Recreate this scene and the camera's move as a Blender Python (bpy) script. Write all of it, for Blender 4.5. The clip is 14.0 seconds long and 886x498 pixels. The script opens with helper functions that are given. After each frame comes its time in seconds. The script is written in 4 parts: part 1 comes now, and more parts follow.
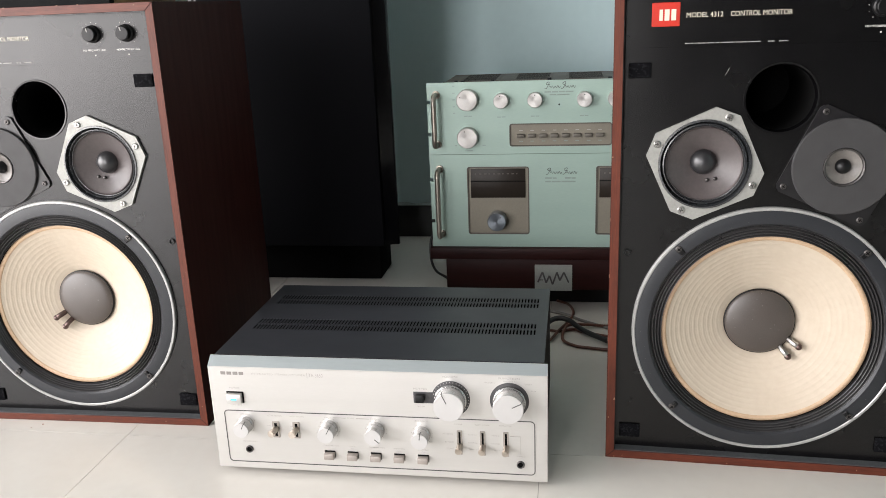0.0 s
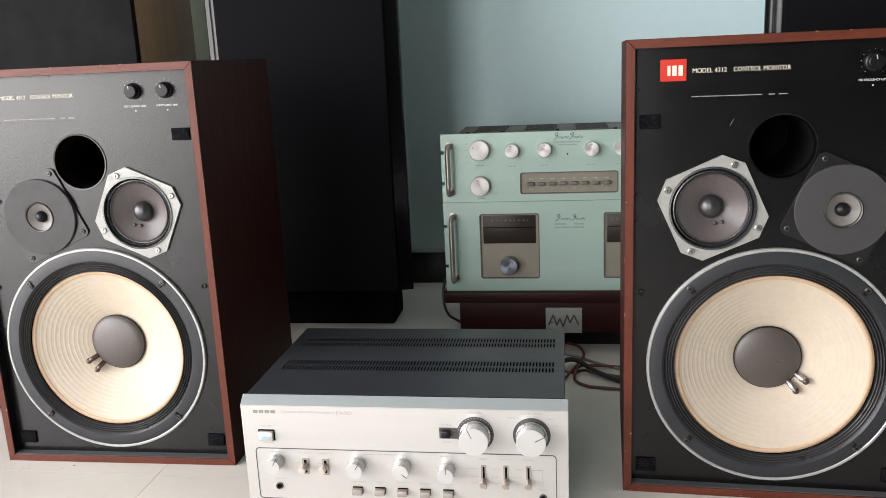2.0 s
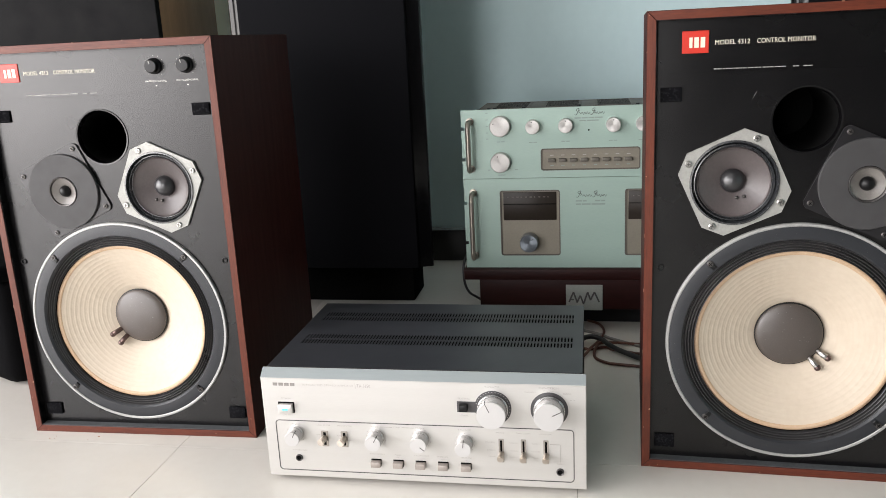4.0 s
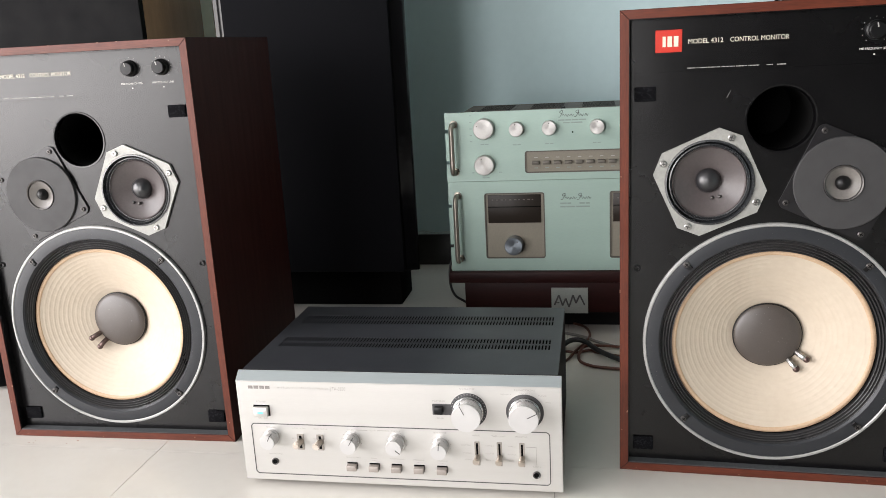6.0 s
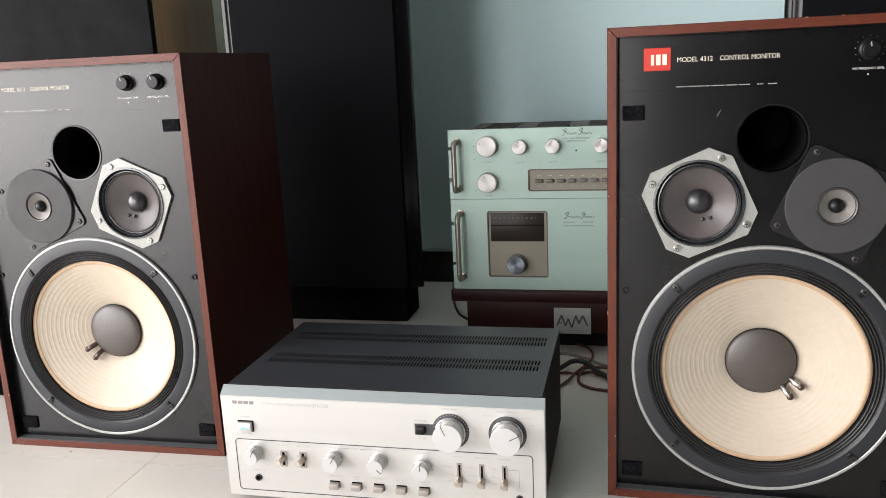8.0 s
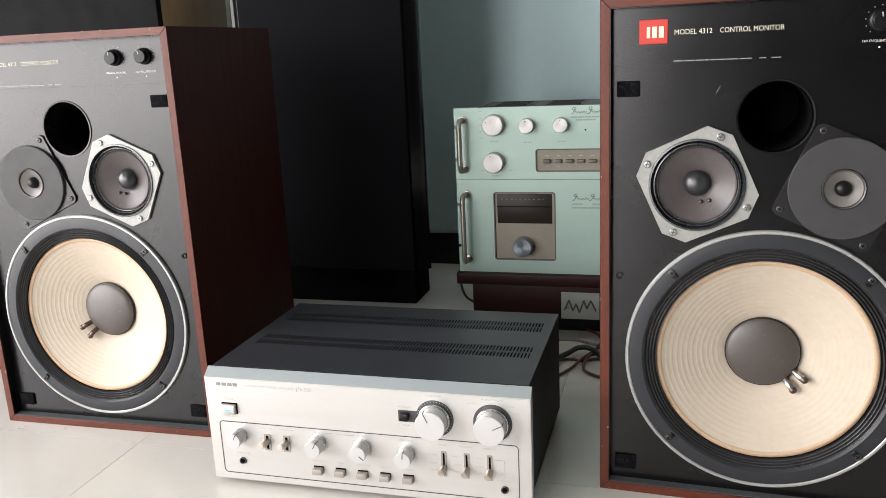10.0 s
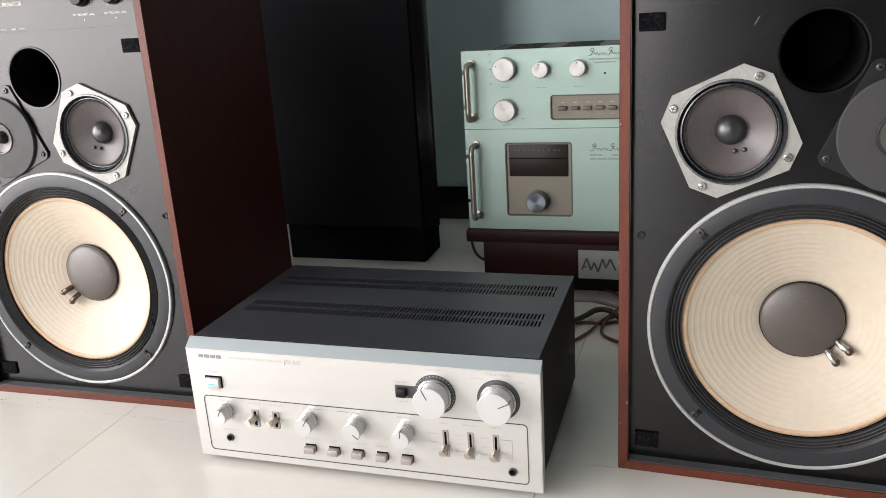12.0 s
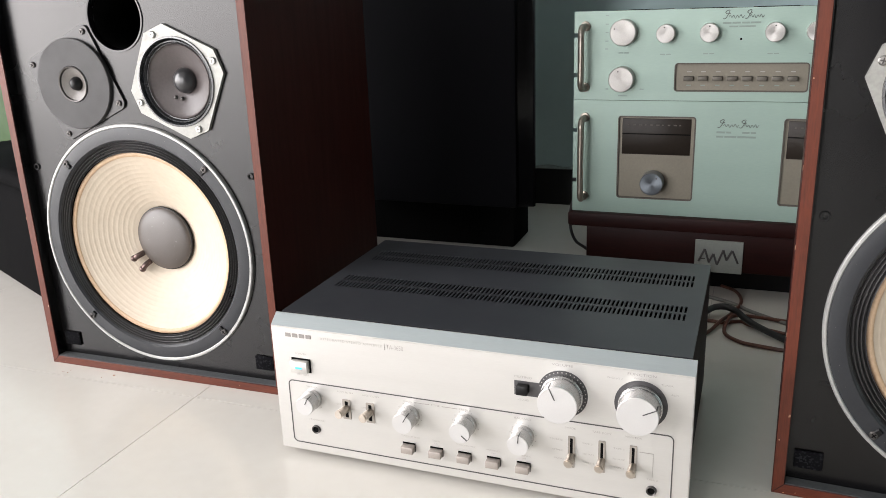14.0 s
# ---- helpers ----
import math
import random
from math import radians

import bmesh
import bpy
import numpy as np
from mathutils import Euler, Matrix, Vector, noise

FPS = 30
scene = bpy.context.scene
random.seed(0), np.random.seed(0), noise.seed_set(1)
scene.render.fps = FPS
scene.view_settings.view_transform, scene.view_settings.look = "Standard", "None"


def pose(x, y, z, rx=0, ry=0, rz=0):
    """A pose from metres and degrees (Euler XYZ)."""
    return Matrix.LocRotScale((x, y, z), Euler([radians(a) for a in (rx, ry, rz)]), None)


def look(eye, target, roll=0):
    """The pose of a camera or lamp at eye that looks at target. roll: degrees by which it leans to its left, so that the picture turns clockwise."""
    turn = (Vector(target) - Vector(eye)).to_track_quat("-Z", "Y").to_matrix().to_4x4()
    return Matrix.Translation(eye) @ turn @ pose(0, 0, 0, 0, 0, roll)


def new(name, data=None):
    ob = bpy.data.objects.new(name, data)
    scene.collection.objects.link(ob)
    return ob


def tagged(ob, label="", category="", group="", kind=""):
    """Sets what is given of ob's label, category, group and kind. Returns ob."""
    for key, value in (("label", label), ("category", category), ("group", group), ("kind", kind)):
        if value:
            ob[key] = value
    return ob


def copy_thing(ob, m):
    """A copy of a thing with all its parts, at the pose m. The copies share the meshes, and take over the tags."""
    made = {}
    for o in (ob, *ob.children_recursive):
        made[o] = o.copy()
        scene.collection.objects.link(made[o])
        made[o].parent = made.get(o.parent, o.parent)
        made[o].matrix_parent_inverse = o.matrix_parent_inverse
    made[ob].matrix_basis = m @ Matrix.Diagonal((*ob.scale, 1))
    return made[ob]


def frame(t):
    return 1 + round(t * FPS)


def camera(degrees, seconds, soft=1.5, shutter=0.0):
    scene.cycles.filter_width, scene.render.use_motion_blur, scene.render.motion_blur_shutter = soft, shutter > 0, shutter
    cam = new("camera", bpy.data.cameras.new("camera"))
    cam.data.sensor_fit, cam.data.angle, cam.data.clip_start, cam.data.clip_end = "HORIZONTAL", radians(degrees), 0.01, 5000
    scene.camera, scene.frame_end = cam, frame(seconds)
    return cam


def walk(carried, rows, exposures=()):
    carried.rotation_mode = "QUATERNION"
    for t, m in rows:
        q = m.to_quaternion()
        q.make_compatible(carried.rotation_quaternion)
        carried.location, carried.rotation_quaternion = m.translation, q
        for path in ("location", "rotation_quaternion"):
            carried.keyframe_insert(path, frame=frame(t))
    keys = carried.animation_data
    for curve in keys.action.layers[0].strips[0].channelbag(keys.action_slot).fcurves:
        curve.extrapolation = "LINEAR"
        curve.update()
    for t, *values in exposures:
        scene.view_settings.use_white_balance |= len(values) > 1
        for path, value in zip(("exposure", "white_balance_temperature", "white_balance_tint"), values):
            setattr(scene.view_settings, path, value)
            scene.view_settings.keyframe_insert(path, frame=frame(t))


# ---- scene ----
cam = camera(56.9, 14.0, 0.7)
EXPOSURE, SIDE_WATTS, FILL_WATTS = 0.0, 295.0, 122.0
PATH = [
    (0, (0.267, 0.291, 0.575), (-0.043, 2.182, 0.002), -2.3),
    (0.5, (0.248, 0.288, 0.569), (-0.038, 2.189, 0.019), -2.7),
    (1, (0.241, 0.265, 0.577), (-0.032, 2.18, 0.07), -3.1),
    (1.5, (0.241, 0.248, 0.584), (-0.038, 2.172, 0.118), -3.1),
    (2, (0.24, 0.231, 0.582), (-0.058, 2.155, 0.126), -2.6),
    (2.5, (0.242, 0.227, 0.575), (-0.08, 2.142, 0.098), -2.1),
    (5, (0.257, 0.233, 0.572), (-0.11, 2.134, 0.073), -3.2),
    (5.5, (0.268, 0.234, 0.568), (-0.095, 2.138, 0.077), -3.1),
    (6, (0.281, 0.241, 0.564), (-0.082, 2.147, 0.081), -3.1),
    (6.5, (0.293, 0.244, 0.563), (-0.074, 2.152, 0.09), -3.0),
    (7, (0.309, 0.251, 0.562), (-0.079, 2.158, 0.101), -2.8),
    (9.3, (0.374, 0.293, 0.553), (-0.143, 2.178, 0.126), -2.6),
    (9.5, (0.38, 0.301, 0.551), (-0.147, 2.179, 0.108), -2.6),
    (10, (0.392, 0.313, 0.549), (-0.143, 2.179, 0.07), -2.7),
    (10.5, (0.403, 0.329, 0.553), (-0.14, 2.186, 0.047), -3.1),
    (11, (0.411, 0.357, 0.553), (-0.14, 2.206, 0.026), -3.5),
    (11.5, (0.409, 0.388, 0.547), (-0.156, 2.223, -0.013), -3.6),
    (12, (0.387, 0.417, 0.53), (-0.196, 2.237, -0.06), -3.6),
    (12.5, (0.357, 0.441, 0.516), (-0.25, 2.248, -0.089), -3.4),
    (13, (0.328, 0.462, 0.503), (-0.305, 2.26, -0.103), -2.9),
    (13.5, (0.299, 0.486, 0.487), (-0.366, 2.274, -0.114), -2.3),
    (14, (0.272, 0.506, 0.475), (-0.42, 2.284, -0.125), -2.1),
]
walk(cam, [(t, look(eye, target, roll)) for t, eye, target, roll in PATH])

# ---- world, window light, exposure ----
world = bpy.data.worlds.new("world")
scene.world = world
world.use_nodes = True
_wn = world.node_tree
_sky = _wn.nodes.new("ShaderNodeTexSky")
_sky.sky_type = "NISHITA"
_sky.sun_disc = False
_sky.sun_elevation = radians(40)
_sky.sun_rotation = radians(250)
_wn.nodes["Background"].inputs["Strength"].default_value = 0.10
_wn.links.new(_sky.outputs["Color"], _wn.nodes["Background"].inputs["Color"])
scene.view_settings.exposure = EXPOSURE


def area_lamp(name, m, width, height, watts, colour):
    data = bpy.data.lights.new(name, "AREA")
    data.shape, data.size, data.size_y, data.energy, data.color = "RECTANGLE", width, height, watts, colour
    ob = new(name, data)
    ob.matrix_world = m
    return ob


# daylight in the window beside the camera; behind it an added, unseen fill lamp
area_lamp("window_light", pose(-2.48, -1.275, 1.05, 0, -90, 0), 2.0, 4.45, SIDE_WATTS, (1.0, 0.962, 0.968))
area_lamp("fill_light", pose(-1.25, -4.68, 1.25, 90, 0, 0), 1.45, 2.3, FILL_WATTS, (1.0, 0.962, 0.968))


# ---- materials ----
def mat(name, c1, c2=None, rough=0.5, metal=0.0, scale=20.0, fine=200.0, bump=0.0, stretch=(1, 1, 1), rough_var=0.08, coat=0.0,
        spec=0.5, mix=0.5, random_tint=0.0, emit=None, emit_power=0.0, sheen=0.0, fleck=None):
    """Noise at two scales drives colour, gloss and relief."""
    m = bpy.data.materials.new(name)
    m.use_nodes = True
    nt = m.node_tree
    n, ln = nt.nodes, nt.links
    b = n["Principled BSDF"]
    c2 = c2 or tuple(v * 0.82 for v in c1)
    tc = n.new("ShaderNodeTexCoord")
    mp = n.new("ShaderNodeMapping")
    mp.inputs["Scale"].default_value = stretch
    ln.new(tc.outputs["Object"], mp.inputs["Vector"])
    big, small = n.new("ShaderNodeTexNoise"), n.new("ShaderNodeTexNoise")
    big.inputs["Scale"].default_value, big.inputs["Detail"].default_value = scale, 5
    small.inputs["Scale"].default_value, small.inputs["Detail"].default_value = fine, 3
    for s in (big, small):
        ln.new(mp.outputs["Vector"], s.inputs["Vector"])
    add = n.new("ShaderNodeMath")
    add.operation = "MULTIPLY_ADD"
    ln.new(small.outputs["Fac"], add.inputs[0])
    add.inputs[1].default_value = mix
    sub = n.new("ShaderNodeMath")
    sub.operation = "MULTIPLY"
    ln.new(big.outputs["Fac"], sub.inputs[0])
    sub.inputs[1].default_value = 1 - mix
    ln.new(sub.outputs[0], add.inputs[2])
    ramp = n.new("ShaderNodeMapRange")
    ramp.inputs["From Min"].default_value, ramp.inputs["From Max"].default_value = 0.32, 0.68
    ln.new(add.outputs[0], ramp.inputs["Value"])
    mx = n.new("ShaderNodeMix")
    mx.data_type = "RGBA"
    mx.inputs["A"].default_value, mx.inputs["B"].default_value = (*c1, 1), (*c2, 1)
    ln.new(ramp.outputs["Result"], mx.inputs["Factor"])
    colour = mx.outputs["Result"]
    if random_tint:
        info = n.new("ShaderNodeObjectInfo")
        hsv = n.new("ShaderNodeHueSaturation")
        mr = n.new("ShaderNodeMapRange")
        mr.inputs["To Min"].default_value, mr.inputs["To Max"].default_value = 1 - random_tint, 1 + random_tint
        ln.new(info.outputs["Random"], mr.inputs["Value"])
        ln.new(mr.outputs["Result"], hsv.inputs["Value"])
        ln.new(colour, hsv.inputs["Color"])
        colour = hsv.outputs["Color"]
    if fleck:  # sparse chips or dust specks: colour, scale, threshold
        sp_ = n.new("ShaderNodeTexNoise")
        sp_.inputs["Scale"].default_value, sp_.inputs["Detail"].default_value = fleck[1], 2
        ln.new(tc.outputs["Object"], sp_.inputs["Vector"])
        th = n.new("ShaderNodeMapRange")
        th.inputs["From Min"].default_value, th.inputs["From Max"].default_value = fleck[2], fleck[2] + 0.03
        ln.new(sp_.outputs["Fac"], th.inputs["Value"])
        fm = n.new("ShaderNodeMix")
        fm.data_type = "RGBA"
        fm.inputs["B"].default_value = (*fleck[0], 1)
        ln.new(colour, fm.inputs["A"])
        ln.new(th.outputs["Result"], fm.inputs["Factor"])
        colour = fm.outputs["Result"]
    ln.new(colour, b.inputs["Base Color"])
    rr_ = n.new("ShaderNodeMapRange")
    rr_.inputs["To Min"].default_value, rr_.inputs["To Max"].default_value = max(0.02, rough - rough_var), min(1, rough + rough_var)
    ln.new(big.outputs["Fac"], rr_.inputs["Value"])
    ln.new(rr_.outputs["Result"], b.inputs["Roughness"])
    b.inputs["Metallic"].default_value = metal
    b.inputs["Specular IOR Level"].default_value = spec
    b.inputs["Coat Weight"].default_value = coat
    b.inputs["Coat Roughness"].default_value = 0.08
    if sheen:
        b.inputs["Sheen Weight"].default_value = sheen
    if bump:
        bp = n.new("ShaderNodeBump")
        bp.inputs["Strength"].default_value = 0.6
        bp.inputs["Distance"].default_value = bump
        ln.new(add.outputs[0], bp.inputs["Height"])
        ln.new(bp.outputs["Normal"], b.inputs["Normal"])
    if emit:
        b.inputs["Emission Color"].default_value = (*emit, 1)
        b.inputs["Emission Strength"].default_value = emit_power
    return m


M_WALL = mat("teal_wall_paint", (0.615, 0.79, 0.81), (0.56, 0.735, 0.755), rough=0.62, scale=2.2, fine=45, bump=0.0012, mix=0.35, fleck=((0.40, 0.47, 0.46), 22, 0.80))
# for walls out of view, kept very dark to cut bounced light
M_PALE = mat("dark_taupe_room_paint", (0.034, 0.0315, 0.0295), (0.027, 0.025, 0.0235), rough=0.7, scale=2.0, fine=60, bump=0.001)
M_CEIL = mat("dim_ceiling_paint", (0.42, 0.42, 0.405), (0.38, 0.38, 0.365), rough=0.8, scale=2.0, fine=60)
M_TILE = mat("vitrified_tile", (0.705, 0.68, 0.63), (0.66, 0.63, 0.58), rough=0.2, scale=5, fine=60, rough_var=0.05, mix=0.3, random_tint=0.025, spec=0.42, fleck=((0.45, 0.40, 0.33), 60, 0.80))
M_GROUT = mat("grey_grout", (0.42, 0.39, 0.35), (0.32, 0.3, 0.27), rough=0.9, scale=30, fine=300)
M_SKIRT = mat("black_granite_skirting", (0.004, 0.004, 0.0045), (0.01, 0.01, 0.011), rough=0.35, scale=60, fine=500)
M_MORTAR = mat("skirting_mortar", (0.42, 0.50, 0.50), (0.20, 0.24, 0.24), rough=0.9, scale=40, fine=240, bump=0.003)
# same veneer as the edge band, with the sides' shade mixed into its colour
M_WALNUT_SHADED = mat("shaded_walnut_veneer", (0.042, 0.0076, 0.0052), (0.024, 0.0046, 0.0035), rough=0.5, scale=14, fine=110, stretch=(6, 6, 0.55), bump=4e-05, mix=0.5, spec=0.14)
M_WALNUT_H_SHADED = mat("shaded_walnut_veneer_across", (0.042, 0.0076, 0.0052), (0.024, 0.0046, 0.0035), rough=0.5, scale=14, fine=110, stretch=(0.55, 6, 6), bump=4e-05, mix=0.5, spec=0.3)
M_EDGE = mat("walnut_edge_band", (0.14, 0.034, 0.0175), (0.066, 0.0165, 0.0095), rough=0.38, scale=18, fine=120, stretch=(6, 6, 0.6), bump=4e-05, fleck=((0.42, 0.26, 0.17), 150, 0.725), spec=0.3)
M_EDGE_H = mat("walnut_edge_band_across", (0.14, 0.034, 0.0175), (0.066, 0.0165, 0.0095), rough=0.38, scale=18, fine=120, stretch=(0.6, 6, 6), bump=4e-05, fleck=((0.42, 0.26, 0.17), 150, 0.725), spec=0.3)
M_BAFFLE = mat("black_painted_baffle", (0.0020, 0.0019, 0.0022), (0.0028, 0.0026, 0.0031), rough=0.265, scale=9, fine=700, bump=3e-05, rough_var=0.06, mix=0.6, spec=0.5, fleck=((0.06, 0.057, 0.054), 420, 0.79))
M_STRIP = mat("black_control_plate", (0.0019, 0.0018, 0.0021), (0.0026, 0.0024, 0.0028), rough=0.265, scale=9, fine=500, bump=2e-05, spec=0.5)
M_FLANGE = mat("dark_grey_basket", (0.026, 0.028, 0.032), (0.019, 0.0205, 0.024), rough=0.42, scale=25, fine=500, bump=2e-05, fleck=((0.14, 0.13, 0.12), 500, 0.74), spec=0.42)
M_TRIM = mat("satin_trim_ring", (0.46, 0.46, 0.445), (0.37, 0.37, 0.36), rough=0.46, metal=0.45, scale=30, fine=400)
M_SURR = mat("black_pleated_surround", (0.034, 0.033, 0.034), (0.052, 0.05, 0.05), rough=0.3, scale=40, fine=300, spec=0.75, fleck=((0.08, 0.075, 0.07), 500, 0.74))
M_DUST = mat("dusty_black_ledge", (0.085, 0.09, 0.095), (0.05, 0.053, 0.057), rough=0.8, scale=18, fine=300, bump=4e-05)
M_RUBBER = mat("glossy_black_rubber", (0.02, 0.0215, 0.024), (0.03, 0.032, 0.035), rough=0.27, scale=40, fine=400, spec=1.0)
M_MARK = mat("dark_brand_print", (0.22, 0.205, 0.19), (0.27, 0.25, 0.235), rough=0.5)
M_CONE = mat("cream_paper_cone", (0.585, 0.505, 0.405), (0.525, 0.445, 0.35), rough=0.55, scale=16, fine=120, bump=0.0013, mix=0.45, spec=0.35, rough_var=0.1)
M_RIM = mat("tan_cone_edge", (0.58, 0.42, 0.28), (0.47, 0.32, 0.2), rough=0.55, scale=40, fine=400)
M_CAP = mat("grey_felt_dust_cap", (0.078, 0.063, 0.055), (0.056, 0.0455, 0.040), rough=0.42, scale=22, fine=900, bump=4e-05, spec=0.8, fleck=((0.14, 0.13, 0.12), 260, 0.70))
M_BLACK = mat("black_plastic", (0.004, 0.004, 0.0045), (0.006, 0.006, 0.0065), rough=0.38, scale=40, fine=400, spec=0.3)
# near-black standing for shade inside holes and slots; also on the tower plinths
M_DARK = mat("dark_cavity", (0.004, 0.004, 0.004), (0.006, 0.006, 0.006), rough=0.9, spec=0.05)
M_OCT = mat("cast_alloy_frame", (0.37, 0.368, 0.345), (0.28, 0.278, 0.26), rough=0.5, metal=0.3, scale=50, fine=350, bump=0.00012e-05)
M_MIDCONE = mat("grey_midrange_cone", (0.098, 0.083, 0.082), (0.074, 0.063, 0.0625), rough=0.34, scale=30, fine=300, spec=0.45)
M_MIDCAP = mat("black_midrange_dome", (0.014, 0.014, 0.016), (0.020, 0.020, 0.022), rough=0.32, scale=30, fine=500, spec=0.8)
M_TWPLATE = mat("dark_tweeter_plate", (0.012, 0.0115, 0.013), (0.009, 0.0085, 0.0095), rough=0.33, scale=30, fine=400, spec=0.52)
M_FOAM = mat("charcoal_foam_disc", (0.058, 0.057, 0.058), (0.044, 0.043, 0.044), rough=0.5, scale=60, fine=1200, bump=4e-05, spec=0.26)
M_TWCONE = mat("grey_tweeter_cone", (0.19, 0.175, 0.16), (0.15, 0.14, 0.13), rough=0.4, scale=60, fine=500)
M_SCREW = mat("steel_screw", (0.55, 0.54, 0.52), (0.42, 0.41, 0.39), rough=0.3, metal=1.0, scale=90, fine=500)
M_DKSCREW = mat("blackened_screw", (0.085, 0.08, 0.078), (0.13, 0.122, 0.118), rough=0.4, metal=0.8, scale=90, fine=500)
M_RAWWOOD = mat("pale_worn_wood", (0.30, 0.17, 0.11), (0.2, 0.1, 0.062), rough=0.7, scale=60, fine=500)
M_BRONZE = mat("dull_bronze_terminal", (0.15, 0.105, 0.095), (0.09, 0.06, 0.055), rough=0.35, metal=0.8, scale=90, fine=500)
M_VELCRO = mat("black_hook_fabric", (0.004, 0.004, 0.005), (0.007, 0.007, 0.008), rough=0.95, scale=200, fine=1800, bump=0.002, spec=0.04, fleck=((0.018, 0.018, 0.02), 420, 0.56))
M_RED = mat("orange_red_badge", (0.55, 0.03, 0.015), (0.5, 0.026, 0.013), rough=0.35, scale=30, fine=300)
M_WHITE = mat("white_print", (0.80, 0.78, 0.74), (0.72, 0.70, 0.66), rough=0.5)
M_SOFTPRINT = mat("soft_white_print", (0.42, 0.41, 0.39), (0.36, 0.35, 0.33), rough=0.5)
M_CREAM = mat("cream_print", (0.76, 0.71, 0.58), (0.68, 0.63, 0.5), rough=0.5)
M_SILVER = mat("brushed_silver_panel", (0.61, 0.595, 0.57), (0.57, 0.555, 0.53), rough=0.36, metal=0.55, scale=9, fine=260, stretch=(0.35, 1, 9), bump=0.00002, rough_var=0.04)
# same silver as the panel; the blue-grey reflection from above is in this colour
M_BEVEL = mat("silver_bevel_reflection_tint", (0.41, 0.45, 0.462), (0.37, 0.41, 0.42), rough=0.4, metal=0.6, scale=9, fine=260, stretch=(0.35, 9, 9), rough_var=0.04)
M_ALU = mat("turned_aluminium", (0.60, 0.595, 0.59), (0.56, 0.555, 0.55), rough=0.27, metal=0.95, scale=60, fine=900, rough_var=0.015)
M_KNOBFACE = mat("satin_knob_face", (0.63, 0.618, 0.61), (0.60, 0.588, 0.58), rough=0.34, metal=0.45, scale=60, fine=900, rough_var=0.02)
M_LEVER = mat("worn_nickel_lever", (0.55, 0.49, 0.43), (0.44, 0.38, 0.32), rough=0.3, metal=0.9, scale=60, fine=500)
M_SWITCH = mat("grey_switch_plate", (0.36, 0.33, 0.295), (0.27, 0.245, 0.215), rough=0.42, metal=0.3)
M_TAUPEBTN = mat("dark_taupe_button", (0.13, 0.118, 0.098), (0.10, 0.09, 0.076), rough=0.45, metal=0.2)
M_MINTPRINT = mat("grey_green_print", (0.22, 0.28, 0.25), (0.26, 0.32, 0.29), rough=0.6)
M_BLUEALU = mat("bluish_satin_knob", (0.19, 0.215, 0.24), (0.15, 0.17, 0.19), rough=0.42, metal=0.7)
M_SPUN = mat("spun_aluminium", (0.6, 0.585, 0.56), (0.52, 0.505, 0.485), rough=0.48, metal=0.6, scale=60, fine=700, rough_var=0.05)
for _m in (M_SPUN, M_BLUEALU):
    _tan = _m.node_tree.nodes.new("ShaderNodeTangent")
    _tan.direction_type, _tan.axis = "RADIAL", "Y"
    _m.node_tree.nodes["Principled BSDF"].inputs["Anisotropic"].default_value = 0.75
    _m.node_tree.links.new(_tan.outputs["Tangent"], _m.node_tree.nodes["Principled BSDF"].inputs["Tangent"])
M_GREYBTN = mat("warm_grey_button", (0.37, 0.33, 0.30), (0.32, 0.285, 0.255), rough=0.4, metal=0.3, scale=60, fine=500)
M_PRINT = mat("grey_print", (0.31, 0.29, 0.272), (0.37, 0.348, 0.325), rough=0.6)
M_DKPRINT = mat("dark_print", (0.055, 0.05, 0.05), (0.075, 0.07, 0.07), rough=0.5)
M_PLATE = mat("dark_grey_dial_plate", (0.075, 0.073, 0.075), (0.06, 0.058, 0.06), rough=0.4, metal=0.3)
M_COVER = mat("dark_slate_metal_cover", (0.041, 0.042, 0.048), (0.033, 0.034, 0.039), rough=0.38, scale=20, fine=1200, bump=1e-05, rough_var=0.05, spec=0.5, fleck=((0.07, 0.07, 0.07), 700, 0.7))
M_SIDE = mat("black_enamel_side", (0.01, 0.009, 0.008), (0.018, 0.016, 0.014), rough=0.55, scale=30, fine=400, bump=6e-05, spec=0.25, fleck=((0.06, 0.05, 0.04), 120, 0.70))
M_LED = mat("blue_lit_power_bar", (0.05, 0.45, 0.70), rough=0.4, emit=(0.06, 0.62, 1.0), emit_power=1.4)
M_MINT = mat("pale_mint_anodised_panel", (0.335, 0.447, 0.393), (0.30, 0.405, 0.357), rough=0.40, metal=0.25, scale=7, fine=250, stretch=(0.4, 1, 5), rough_var=0.05)
M_BEIGE = mat("taupe_inset_panel", (0.235, 0.215, 0.17), (0.20, 0.182, 0.145), rough=0.45, metal=0.3, scale=20, fine=300)
M_METER = mat("smoked_meter_glass", (0.027, 0.0205, 0.016), (0.02, 0.0155, 0.012), rough=0.36, scale=20, fine=200, spec=0.22)
M_CHASSIS = mat("grey_brown_chassis", (0.12, 0.105, 0.09), (0.09, 0.08, 0.068), rough=0.55, metal=0.3, scale=20, fine=300)
M_HANDLE = mat("worn_nickel_handle", (0.4, 0.36, 0.31), (0.31, 0.28, 0.24), rough=0.35, metal=0.85, scale=60, fine=400)
M_MAHOG = mat("dark_mahogany_stand", (0.026, 0.0046, 0.0038), (0.012, 0.0027, 0.0024), rough=0.5, scale=12, fine=90, stretch=(0.5, 5, 6), bump=4e-05, spec=0.2)
M_SIGN = mat("brushed_sign_plate", (0.40, 0.42, 0.39), (0.33, 0.35, 0.33), rough=0.42, metal=0.5, scale=20, fine=300)
